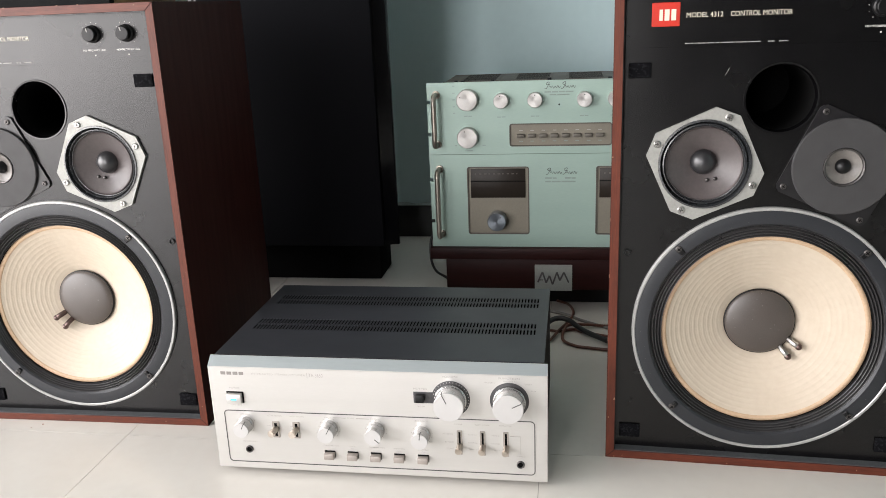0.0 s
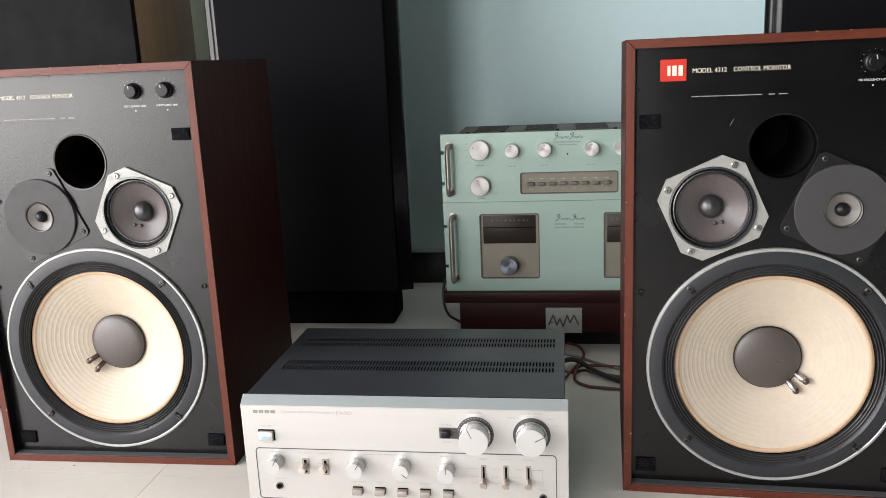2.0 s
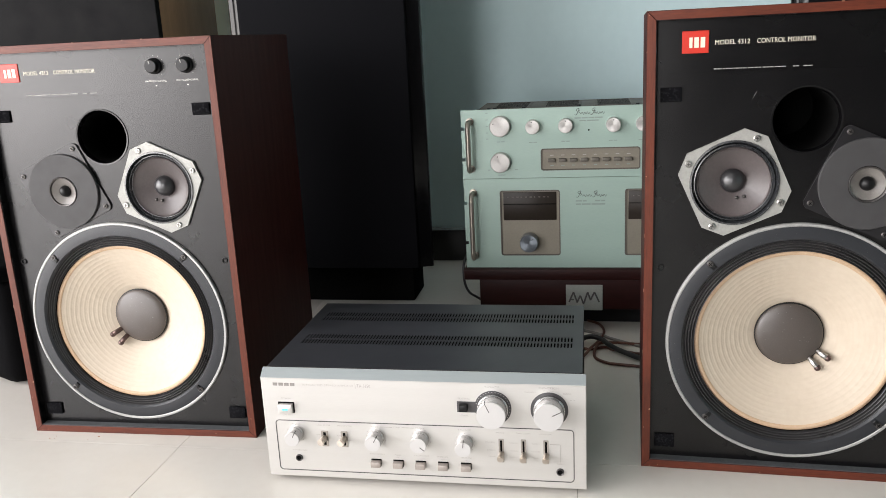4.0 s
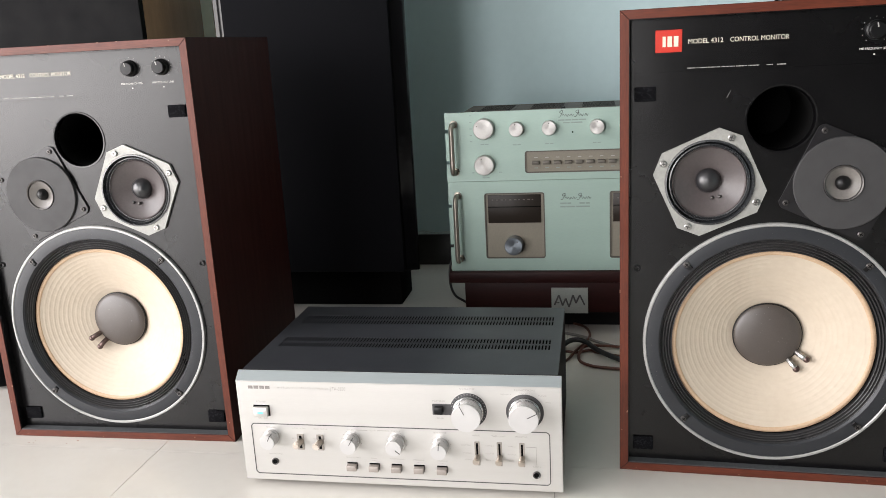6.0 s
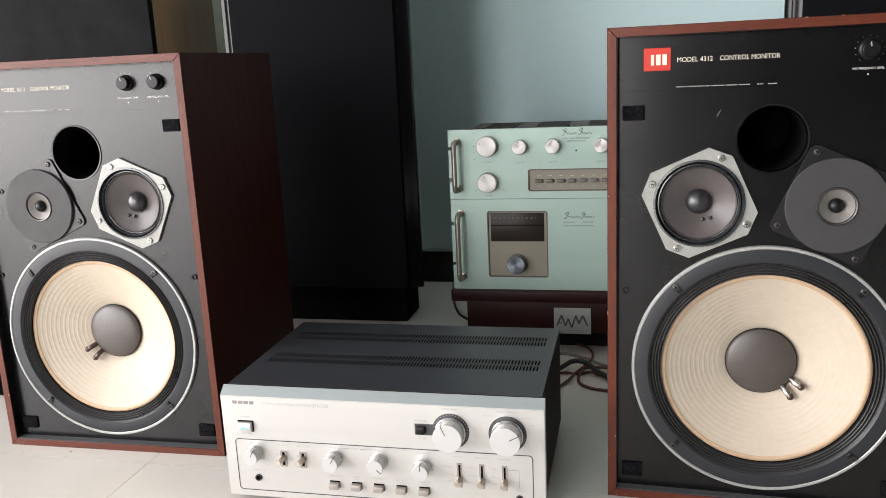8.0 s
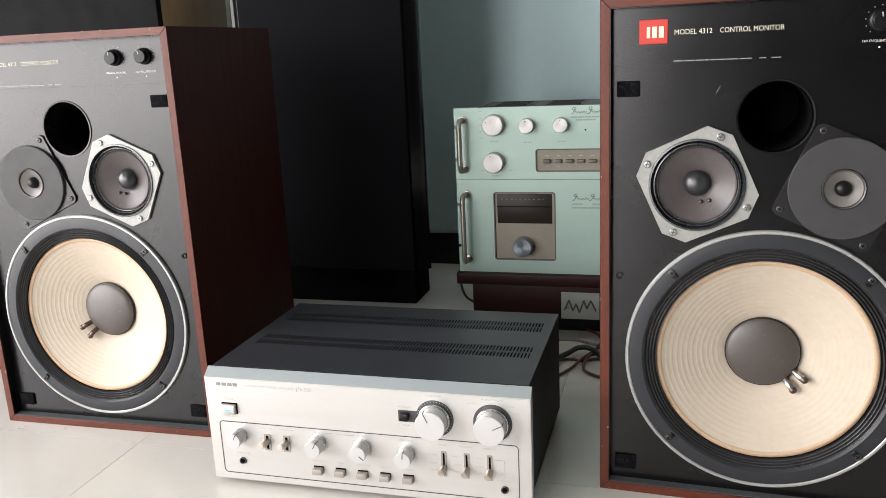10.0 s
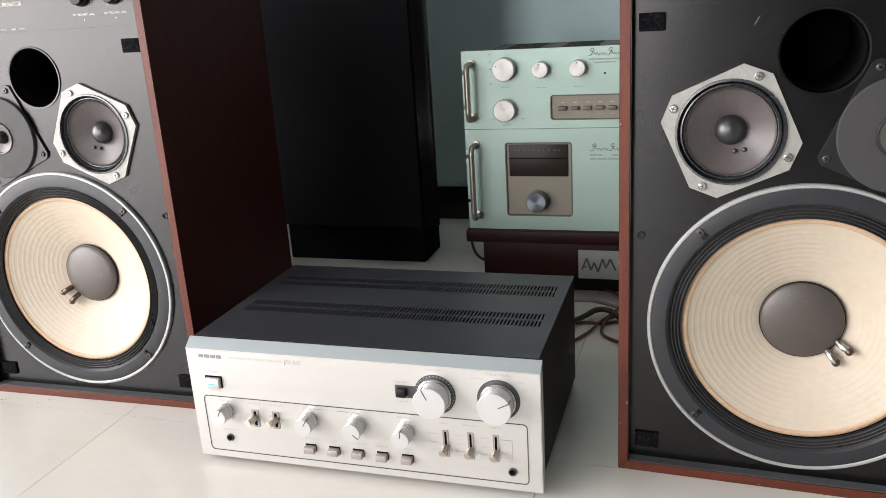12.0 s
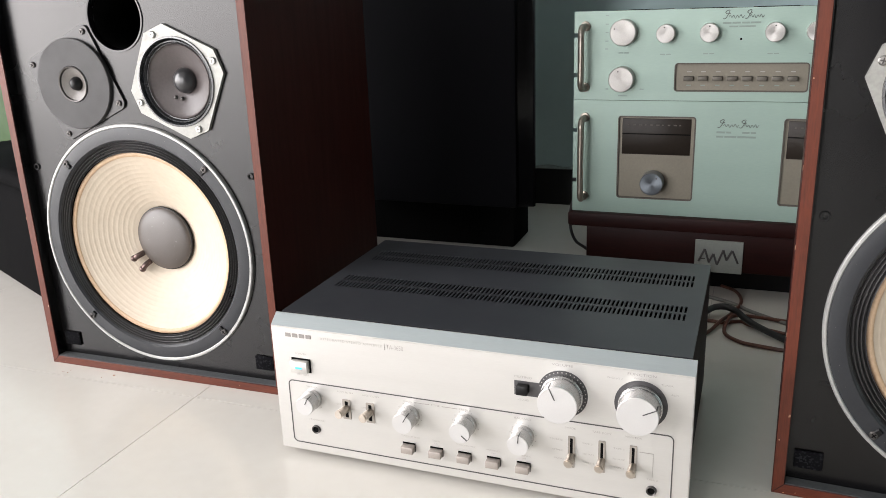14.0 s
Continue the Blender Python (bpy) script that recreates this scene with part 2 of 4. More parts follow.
M_GRILLE = mat("black_grille_cloth", (0.0034, 0.0035, 0.0046), (0.0048, 0.0049, 0.0062), rough=0.85, scale=12, fine=1500, bump=0.0002, spec=0.09)
M_DUSTY = mat("dusty_black_grille_cloth", (0.0085, 0.0085, 0.0092), (0.018, 0.0178, 0.018), rough=0.9, scale=16, fine=500, bump=0.0002, spec=0.09, mix=0.3, fleck=((0.05, 0.05, 0.05), 300, 0.74))
M_GLOSS = mat("black_gloss_lacquer", (0.003, 0.003, 0.0035), (0.004, 0.004, 0.0045), rough=0.14, scale=8, fine=200, coat=0.0, rough_var=0.05, spec=0.3)
M_BROWN = mat("brown_veneer", (0.46, 0.275, 0.155), (0.36, 0.215, 0.12), rough=0.5, scale=10, fine=90, stretch=(5, 5, 0.5), bump=4e-05)
M_GREEN = mat("leaf_green_plastic", (0.03, 0.085, 0.012), (0.022, 0.065, 0.009), rough=0.5)
M_BAG = mat("black_bag_fabric", (0.0022, 0.0022, 0.0026), (0.0036, 0.0036, 0.004), rough=0.8, scale=14, fine=600, bump=0.0006, spec=0.05)
M_CBLACK = mat("black_rubber_cable", (0.012, 0.012, 0.013), (0.020, 0.020, 0.021), rough=0.4)
M_CGREY = mat("grey_vinyl_cable", (0.22, 0.215, 0.20), (0.17, 0.165, 0.155), rough=0.45)
M_CRED = mat("red_brown_vinyl_cable", (0.17, 0.062, 0.038), (0.075, 0.028, 0.02), rough=0.4, scale=60, fine=260)
M_CRUMB = mat("tan_wood_crumbs", (0.40, 0.22, 0.14), (0.3, 0.16, 0.1), rough=0.8)


# ---- builders ----
def part(name, bm, material, parent=None, label="", angle=35):
    bmesh.ops.recalc_face_normals(bm, faces=bm.faces[:])
    me = bpy.data.meshes.new(name)
    bm.to_mesh(me)
    bm.free()
    for p in me.polygons:
        p.use_smooth = True
    me.set_sharp_from_angle(angle=radians(angle))
    for m in material if isinstance(material, (list, tuple)) else [material]:
        me.materials.append(m)
    ob = new(name, me)
    ob.parent = parent
    return tagged(ob, label) if label else ob


def thing(name, m, label, category, group="", kind=""):
    ob = new(name)
    ob.empty_display_size = 0.05
    ob.matrix_world = m
    return tagged(ob, label, category, group, kind)


def box(bm, x0, x1, y0, y1, z0, z1, bevel=0.0, seg=2):
    vs = [bm.verts.new((x, y, z)) for x in (x0, x1) for y in (y0, y1) for z in (z0, z1)]
    fs = [bm.faces.new([vs[i] for i in q]) for q in ((0, 1, 3, 2), (4, 6, 7, 5), (0, 4, 5, 1), (2, 3, 7, 6), (0, 2, 6, 4), (1, 5, 7, 3))]
    if bevel:
        es = list({e for f in fs for e in f.edges})
        bmesh.ops.bevel(bm, geom=es, offset=bevel, segments=seg, affect="EDGES", profile=0.5)
    return bm


def boxed(*a, **k):
    return box(bmesh.new(), *a, **k)


def lathe(bm, profile, cx, cz, seg=64):
    """Turns (radius, y) round the axis along y through (cx, cz). A radius of 0 closes the end."""
    rings = []
    for r, y in profile:
        if r <= 1e-6:
            rings.append([bm.verts.new((cx, y, cz))])
        else:
            rings.append([bm.verts.new((cx + r * math.cos(2 * math.pi * i / seg), y, cz + r * math.sin(2 * math.pi * i / seg))) for i in range(seg)])
    for a, b in zip(rings, rings[1:]):
        for i in range(seg):
            j = (i + 1) % seg
            if len(a) == 1:
                bm.faces.new((a[0], b[i], b[j]))
            elif len(b) == 1:
                bm.faces.new((a[i], b[0], a[j]))
            else:
                bm.faces.new((a[i], b[i], b[j], a[j]))
    return bm


def lathed(profile, cx, cz, seg=64):
    return lathe(bmesh.new(), profile, cx, cz, seg)


def circle(cx, cz, r, n=64):
    return [(cx + r * math.cos(2 * math.pi * i / n), cz + r * math.sin(2 * math.pi * i / n)) for i in range(n)]


def rounded(x0, x1, z0, z1, r, n=5):
    pts = []
    for cx, cz, a0 in ((x1 - r, z1 - r, 0), (x0 + r, z1 - r, 90), (x0 + r, z0 + r, 180), (x1 - r, z0 + r, 270)):
        pts += [(cx + r * math.cos(radians(a0 + 90 * i / n)), cz + r * math.sin(radians(a0 + 90 * i / n))) for i in range(n + 1)]
    return pts


def plate(outer, holes, y0, y1, bm=None):
    """A plate in the xz plane from y0 (front) to y1 with holes right through it."""
    bm = bm or bmesh.new()
    edges = []
    for loop in (outer, *holes):
        vs = [bm.verts.new((x, y0, z)) for x, z in loop]
        edges += [bm.edges.new((vs[i], vs[(i + 1) % len(vs)])) for i in range(len(vs))]
    made = bmesh.ops.triangle_fill(bm, edges=edges, use_beauty=True, normal=(0, -1, 0))
    faces = [g for g in made["geom"] if isinstance(g, bmesh.types.BMFace)]
    ext = bmesh.ops.extrude_face_region(bm, geom=faces)
    bmesh.ops.translate(bm, verts=[g for g in ext["geom"] if isinstance(g, bmesh.types.BMVert)], vec=(0, y1 - y0, 0))
    return bm


def line_loop(pts, w, y0, y1):
    """A thin raised line that follows a closed loop in the xz plane."""
    n = len(pts)
    cx, cz = sum(p[0] for p in pts) / n, sum(p[1] for p in pts) / n
    inner = []
    for i in range(n):
        (ax, az), (bx, bz) = pts[i - 1], pts[(i + 1) % n]
        dx, dz = bx - ax, bz - az
        l = math.hypot(dx, dz) or 1
        nx, nz = -dz / l, dx / l
        if (cx - pts[i][0]) * nx + (cz - pts[i][1]) * nz < 0:
            nx, nz = -nx, -nz
        inner.append((pts[i][0] + nx * w, pts[i][1] + nz * w))
    return ring_strip(pts, inner, y0, y1)


def ring_strip(outer, inner, y0, y1):
    bm = bmesh.new()
    n = len(outer)
    a = [bm.verts.new((x, y0, z)) for x, z in outer]
    b = [bm.verts.new((x, y0, z)) for x, z in inner]
    c = [bm.verts.new((x, y1, z)) for x, z in outer]
    d = [bm.verts.new((x, y1, z)) for x, z in inner]
    for i in range(n):
        j = (i + 1) % n
        for q in ((a[i], a[j], b[j], b[i]), (a[i], c[i], c[j], a[j]), (b[i], b[j], d[j], d[i])):
            bm.faces.new(q)
    return bm


def tube(bm, pts, r, seg=10, steps=8):
    """A round tube along a smooth curve through the points."""
    P = [Vector(p) for p in pts]
    path = []
    for i in range(len(P) - 1):
        p0, p1, p2, p3 = P[max(i - 1, 0)], P[i], P[i + 1], P[min(i + 2, len(P) - 1)]
        for k in range(steps):
            t = k / steps
            path.append(0.5 * ((2 * p1) + (p2 - p0) * t + (2 * p0 - 5 * p1 + 4 * p2 - p3) * t * t + (3 * p1 - p0 - 3 * p2 + p3) * t ** 3))
    path.append(P[-1])
    rings, up = [], Vector((0.13, 0.21, 0.97))
    for i, p in enumerate(path):
        d = (path[min(i + 1, len(path) - 1)] - path[max(i - 1, 0)]).normalized()
        s = d.cross(up)
        s = s.normalized() if s.length > 1e-4 else d.orthogonal().normalized()
        u = s.cross(d).normalized()
        up = u
        rings.append([bm.verts.new(p + r * (math.cos(2 * math.pi * k / seg) * s + math.sin(2 * math.pi * k / seg) * u)) for k in range(seg)])
    for a, b in zip(rings, rings[1:]):
        for k in range(seg):
            bm.faces.new((a[k], a[(k + 1) % seg], b[(k + 1) % seg], b[k]))
    bm.faces.new(rings[0])
    bm.faces.new(rings[-1][::-1])
    return bm


def words(text, x, z, y, size, material, parent, align="CENTER", width=None, space=1.0, bold=0.0):
    """Flat printed words on a front face, letters of that height in metres; width squeezes or widens them to fit."""
    cu = bpy.data.curves.new("print", "FONT")
    cu.body, cu.size, cu.align_x, cu.align_y, cu.resolution_u, cu.space_character = text, size / 0.70, align, "CENTER", 3, space
    cu.offset = bold
    tmp = bpy.data.objects.new("print", cu)
    scene.collection.objects.link(tmp)
    bpy.context.view_layer.update()
    me = bpy.data.meshes.new_from_object(tmp.evaluated_get(bpy.context.evaluated_depsgraph_get()))
    bpy.data.objects.remove(tmp)
    xs = [v.co.x for v in me.vertices]
    k = width / (max(xs) - min(xs)) if width else 1.0
    me.transform(Matrix.Translation((x, y, z)) @ Matrix.Rotation(radians(90), 4, "X") @ Matrix.Diagonal((k, 1, 1, 1)))
    me.name = "lettering"
    me.materials.clear()
    me.materials.append(material)
    ob = new("lettering", me)
    ob.parent = parent
    return ob


def bars(spans, z, h, y, material, parent, name="print_bar"):
    bm = bmesh.new()
    for a, b in spans:
        box(bm, a, b, y - 0.0003, y + 0.0004, z - h / 2, z + h / 2)
    return part(name, bm, material, parent)


def screw(parent, cx, cz, y, r, material, turn=20):
    s = part("screw", lathed([(r, y), (r, y - r * 0.35), (r * 0.75, y - r * 0.6), (0, y - r * 0.62)], cx, cz, 16), material, parent)
    bm = bmesh.new()
    for a in (turn, turn + 90):
        sub = boxed(-r * 0.6, r * 0.6, y - r * 0.68, y - r * 0.45, -r * 0.12, r * 0.12)
        bmesh.ops.rotate(sub, verts=sub.verts[:], cent=(0, 0, 0), matrix=Matrix.Rotation(radians(a), 3, "Y"))
        bmesh.ops.translate(sub, verts=sub.verts[:], vec=(cx, 0, cz))
        tmp = bpy.data.meshes.new("cross")
        sub.to_mesh(tmp)
        sub.free()
        bm.from_mesh(tmp)
        bpy.data.meshes.remove(tmp)
    part("cross_slot", bm, M_DKSCREW if material is M_SCREW else M_DARK, s)
    return s


# ---- the room ----
X0, X1, Y0, Y1, ZC = -2.4, 4.6, -4.6, 2.31, 2.85


def structure(name, bm, material, label, category):
    return tagged(part(name, bm, material), label, category, kind="structure")


bm = bmesh.new()
box(bm, X0 - 0.1, X1 + 0.1, Y1, Y1 + 0.12, -0.05, ZC)
structure("wall_north", bm, M_WALL, "pale teal painted plaster wall with faint marks", "wall")
bm = bmesh.new()
box(bm, X1, X1 + 0.12, Y0, Y1, -0.05, ZC)
structure("wall_east", bm, M_WALL, "plain pale teal painted plaster wall", "wall")
bm = bmesh.new()
for a, b, c, d in ((Y0, -3.6, -0.05, ZC), (1.0, Y1, -0.05, ZC), (-3.6, 1.0, -0.05, 0.03), (-3.6, 1.0, 2.12, ZC)):
    box(bm, X0 - 0.12, X0, a, b, c, d)
structure("wall_west", bm, M_PALE, "plain dark taupe wall with a wide glazed opening", "wall")
# this opening is added only to let the fill lamp through
bm = bmesh.new()
for a, b, c, d in ((X0, -2.00, -0.05, ZC), (-0.50, X1, -0.05, ZC), (-2.00, -0.50, 2.42, ZC), (-2.00, -0.50, -0.05, 0.08)):
    box(bm, a, b, Y0 - 0.12, Y0, c, d)
structure("wall_south", bm, M_PALE, "plain dark taupe wall with an opening added for the fill lamp", "wall")
# added out of view, keeps bright floor out of the right baffle's reflection
structure("wall_light_blocker", boxed(0.0, 1.80, -0.87, -0.75, -0.05, ZC - 0.002), M_PALE, "added dark taupe wall out of view that blocks light and floor glare", "wall")
structure("ceiling", boxed(X0 - 0.12, X1 + 0.12, Y0 - 0.12, Y1 + 0.12, ZC, ZC + 0.1), M_CEIL, "plain grey painted ceiling", "ceiling")

# skirting of black stone with a ragged mortar line on top
bm = bmesh.new()
for a, b in ((X0, -0.72), (-0.717, 0.035), (0.038, 0.80), (0.803, X1)):
    box(bm, a, b, Y1 - 0.012, Y1, 0.0, 0.082, bevel=0.0015)
structure("baseboard", bm, M_SKIRT, "black polished stone skirting along the wall foot", "skirting")
bm = bmesh.new()
N = 220
lo = [bm.verts.new((-1.2 + 2.4 * i / N, Y1 - 0.006 - 0.003 * noise.noise((i * 0.7, 3, 0)), 0.0815)) for i in range(N + 1)]
hi = [bm.verts.new((-1.2 + 2.4 * i / N, Y1 - 0.001, 0.088 + 0.004 * noise.noise((i * 0.31, 0, 1)))) for i in range(N + 1)]
for i in range(N):
    bm.faces.new((lo[i], lo[i + 1], hi[i + 1], hi[i]))
structure("trim", bm, M_MORTAR, "ragged pale mortar line above the skirting", "mortar")


# ---- the two studio monitor loudspeakers ----
W, H, D, LIP, REC = 0.369, 0.5925, 0.298, 0.0110, 0.014   # cabinet, edge thickness, recess of the baffle


def mitred(name, pts_out, pts_in, y0, y1, mats, parent):
    """One panel of the case: outer and inner edges in the front plane, run back to y1. The front band keeps the lit
    walnut tone, the other faces are coloured darker for shade.
    """
    bm = bmesh.new()
    q = [*pts_out, *reversed(pts_in)]
    f = [bm.verts.new((x, y0, z)) for x, z in q]
    b = [bm.verts.new((x, y1, z)) for x, z in q]
    front = bm.faces.new(f)
    bm.faces.new(b[::-1])
    for i in range(4):
        bm.faces.new((f[i], b[i], b[(i + 1) % 4], f[(i + 1) % 4]))
    front.material_index = 1
    es = [e for e in bm.edges if all(v.co.y == y0 for v in e.verts)]
    bmesh.ops.bevel(bm, geom=es, offset=0.0005, segments=1, affect="EDGES")
    return part(name, bm, mats, parent)


def woofer(parent, cx, cz, yb, side):
    w = part("woofer", lathed([(0.1525, yb), (0.1525, yb - 0.0042), (0.146, yb - 0.0052), (0.1375, yb - 0.0050), (0.1350, yb - 0.0025), (0.1345, yb + 0.006)], cx, cz, 96),
             M_FLANGE, parent, "twelve-inch woofer with a dark grey frame")
    part("trim_ring", lathed([(0.1570, yb), (0.1568, yb - 0.0042), (0.1558, yb - 0.0053), (0.1536, yb - 0.0053), (0.1527, yb - 0.0044), (0.1526, yb)], cx, cz, 96), M_TRIM, w, "thin satin silver trim ring")
    prof = []
    for i in range(49):
        s = i / 48
        prof.append((0.1347 - 0.0138 * s, yb - 0.0002 - 0.0019 * math.sin(s * math.pi * 8 + 1.57) + 0.0012 * s))
    part("surround", lathed(prof, cx, cz, 96), M_SURR, w, "black pleated cloth surround", angle=80)
    part("cone_rim", lathed([(0.1213, yb + 0.0035), (0.1208, yb + 0.0020), (0.1152, yb + 0.0026), (0.1146, yb + 0.0045)], cx, cz, 96), M_RIM, w, "tan glued cone edge", angle=80)
    prof = []
    for i in range(101):
        s = i / 100
        r = 0.1166 - 0.0756 * s
        rib = 0.00022 * max(0.0, math.sin((0.1166 - r) / 0.0058 * 2 * math.pi)) * (1 if 0.08 < s < 0.93 else 0.15)
        prof.append((r, yb + 0.0025 + 0.037 * s ** 0.92 - rib))
    part("cone", lathed(prof, cx, cz, 112), M_CONE, w, "cream paper cone with fine concentric ribs", angle=80)
    part("cap_seam", lathed([(0.0430, yb + 0.0362), (0.0425, yb + 0.0342), (0.0408, yb + 0.0337)], cx, cz, 64), M_BLACK, w)
    part("dust_cap", lathed([(0.0418 * math.cos(a), yb + 0.0347 - 0.009 * math.sin(a)) for a in [i * math.pi / 28 for i in range(14)]] + [(0, yb + 0.0257)], cx, cz, 64), M_CAP, w, "grey felt dust cap", angle=80)
    # two lead-out terminals at the foot of the cap
    for a in (-50, -31):
        ca, sa = side * math.cos(radians(a)), math.sin(radians(a))
        bm = bmesh.new()
        tube(bm, [(cx + ca * 0.0425, yb + 0.033, cz + sa * 0.0425), (cx + ca * 0.047, yb + 0.0265, cz + sa * 0.047), (cx + ca * 0.0525, yb + 0.025, cz + sa * 0.0525)], 0.0038, 10, 4)
        t = part("terminal", bm, M_SCREW if side > 0 else M_BRONZE, w)
        bm = bmesh.new()
        bmesh.ops.create_uvsphere(bm, u_segments=12, v_segments=8, radius=0.0045, matrix=Matrix.Translation((cx + ca * 0.0545, yb + 0.0245, cz + sa * 0.0545)))
        part("solder_tip", bm, M_BRONZE, t, angle=80)
    for a in (45, 135, 225, 315):
        sx, sz = cx + 0.1475 * math.cos(radians(a)), cz + 0.1475 * math.sin(radians(a))
        s = screw(w, sx, sz, yb - 0.005, 0.0042, M_DKSCREW, a)
        clip = boxed(-0.008, 0.002, yb - 0.0075, yb - 0.0045, -0.003, 0.003, bevel=0.0008, seg=1)
        bmesh.ops.rotate(clip, verts=clip.verts[:], cent=(0, 0, 0), matrix=Matrix.Rotation(radians(-a), 3, "Y"))
        bmesh.ops.translate(clip, verts=clip.verts[:], vec=(sx, 0, sz))
        part("clamp", clip, M_BLACK, s)
    return w


def midrange(parent, cx, cz, yb, side):
    h, cut = 0.0562, 0.0200
    pts = []
    for x, z in ((h, h - cut), (h - cut, h), (-h + cut, h), (-h, h - cut), (-h, -h + cut), (-h + cut, -h), (h - cut, -h), (h, -h + cut)):
        a = radians(24)
        rx, rz = x * math.cos(a) - z * math.sin(a), x * math.sin(a) + z * math.cos(a)
        pts.append((cx + side * rx, cz + rz))
    bm = plate(pts, [circle(cx, cz, 0.0522, 64)], yb - 0.0045, yb)
    m = part("midrange_driver", bm, M_OCT, parent, "octagonal cast alloy midrange driver")
    part("gasket", lathed([(0.0526, yb - 0.0035), (0.0520, yb - 0.0062), (0.0500, yb - 0.0064), (0.0490, yb - 0.002), (0.0480, yb + 0.001), (0.0472, yb - 0.0025), (0.0458, yb - 0.0030), (0.0446, yb + 0.0010), (0.0430, yb + 0.0015)], cx, cz, 64), M_RUBBER, m, "black rubber gasket and roll", angle=50)
    part("cone", lathed([(0.0436, yb + 0.0005), (0.0428, yb - 0.0008)] + [(0.0424 - 0.0284 * s / 12, yb + 0.001 + 0.0135 * (s / 12) ** 0.9) for s in range(13)], cx, cz, 64), M_MIDCONE, m, "smooth grey paper cone", angle=80)
    part("dust_cap", lathed([(0.0150 * math.cos(a), yb + 0.0135 - 0.0125 * math.sin(a)) for a in [i * math.pi / 24 for i in range(12)]] + [(0, yb + 0.001)], cx, cz, 40), M_MIDCAP, m, "black domed dust cap", angle=80)
    for dx in (0.005, 0.014):
        bm = bmesh.new()
        bmesh.ops.create_uvsphere(bm, u_segments=10, v_segments=6, radius=0.0024, matrix=Matrix.Translation((cx + side * dx, yb + 0.0095, cz - 0.0215 + dx * 0.15)))
        part("lead_out", bm, M_DKSCREW, m, angle=80)
    for a in (66, 156, 246, 336):
        a = radians(a)
        screw(m, cx + side * 0.0592 * math.cos(a), cz + 0.0592 * math.sin(a), yb - 0.0045, 0.0042, M_SCREW, 12)
    return m


def tweeter(parent, cx, cz, yb, side):
    pts = []
    for k in range(4):
        a0 = 110.4 + 90 * k
        for da in (-3.5, 0, 3.5):
            r = 0.0747 if da else 0.0757
            a = radians(a0 + da)
            pts.append((cx + side * 0.97 * r * math.cos(a), cz + 0.97 * r * math.sin(a)))
    t = part("tweeter", plate(pts, [circle(cx, cz, 0.030, 32)], yb - 0.003, yb), M_TWPLATE, parent, "cone tweeter on a dark square plate")
    part("foam_disc", lathed([(0.0550, yb - 0.003), (0.0550, yb - 0.0064), (0.0542, yb - 0.0073), (0.0222, yb - 0.0073), (0.0218, yb - 0.002)], cx, cz, 72), M_FOAM, t, "round charcoal foam damping disc")
    part("throat_ring", lathed([(0.0219, yb - 0.0075), (0.0212, yb - 0.0088), (0.0198, yb - 0.0082), (0.0190, yb - 0.004)], cx, cz, 48), M_DKSCREW, t)
    part("cone", lathed([(0.0192, yb - 0.006), (0.015, yb - 0.004), (0.0080, yb - 0.0005)], cx, cz, 48), M_TWCONE, t, "small grey paper cone", angle=80)
    part("dome", lathed([(0.0086 * math.cos(a), yb - 0.001 - 0.0085 * math.sin(a)) for a in [i * math.pi / 20 for i in range(10)]] + [(0, yb - 0.0095)], cx, cz, 32), M_BLACK, t, "black domed centre", angle=80)
    for k in range(4):
        a = radians(110.4 + 90 * k)
        screw(t, cx + side * 0.0660 * math.cos(a), cz + 0.0660 * math.sin(a), yb - 0.003, 0.0036, M_DKSCREW, 30)
    return t


def level_knob(parent, cx, cz, yb, label_text, turn):
    k = part("level_knob", lathed([(0.0112, yb), (0.0108, yb - 0.004), (0.0092, yb - 0.0052), (0.0089, yb - 0.0112), (0.0080, yb - 0.0122), (0, yb - 0.0124)], cx, cz, 40), M_BLACK, parent, "small black plastic control knob")
    p = boxed(-0.0006, 0.0006, yb - 0.0128, yb - 0.0121, 0.003, 0.0078)
    bmesh.ops.rotate(p, verts=p.verts[:], cent=(0, 0, 0), matrix=Matrix.Rotation(radians(turn), 3, "Y"))
    bmesh.ops.translate(p, verts=p.verts[:], vec=(cx, 0, cz))
    part("pointer", p, M_SOFTPRINT, k)
    for i in range(11):
        a = radians(-140 + 28 * i)
        x, z = cx + 0.0145 * math.sin(a), cz + 0.0145 * math.cos(a)
        part("dial_mark", boxed(x - 0.00045, x + 0.00045, yb - 0.0004, yb + 0.0002, z - 0.00045, z + 0.00045), M_SOFTPRINT, k)
    words(label_text, cx, cz - 0.0205, yb - 0.0005, 0.0024, M_WHITE, parent, width=0.032)
    part("dial_mark", boxed(cx - 0.0008, cx + 0.0008, yb - 0.0004, yb + 0.0002, cz - 0.0275, cz - 0.0260), M_WHITE, k)


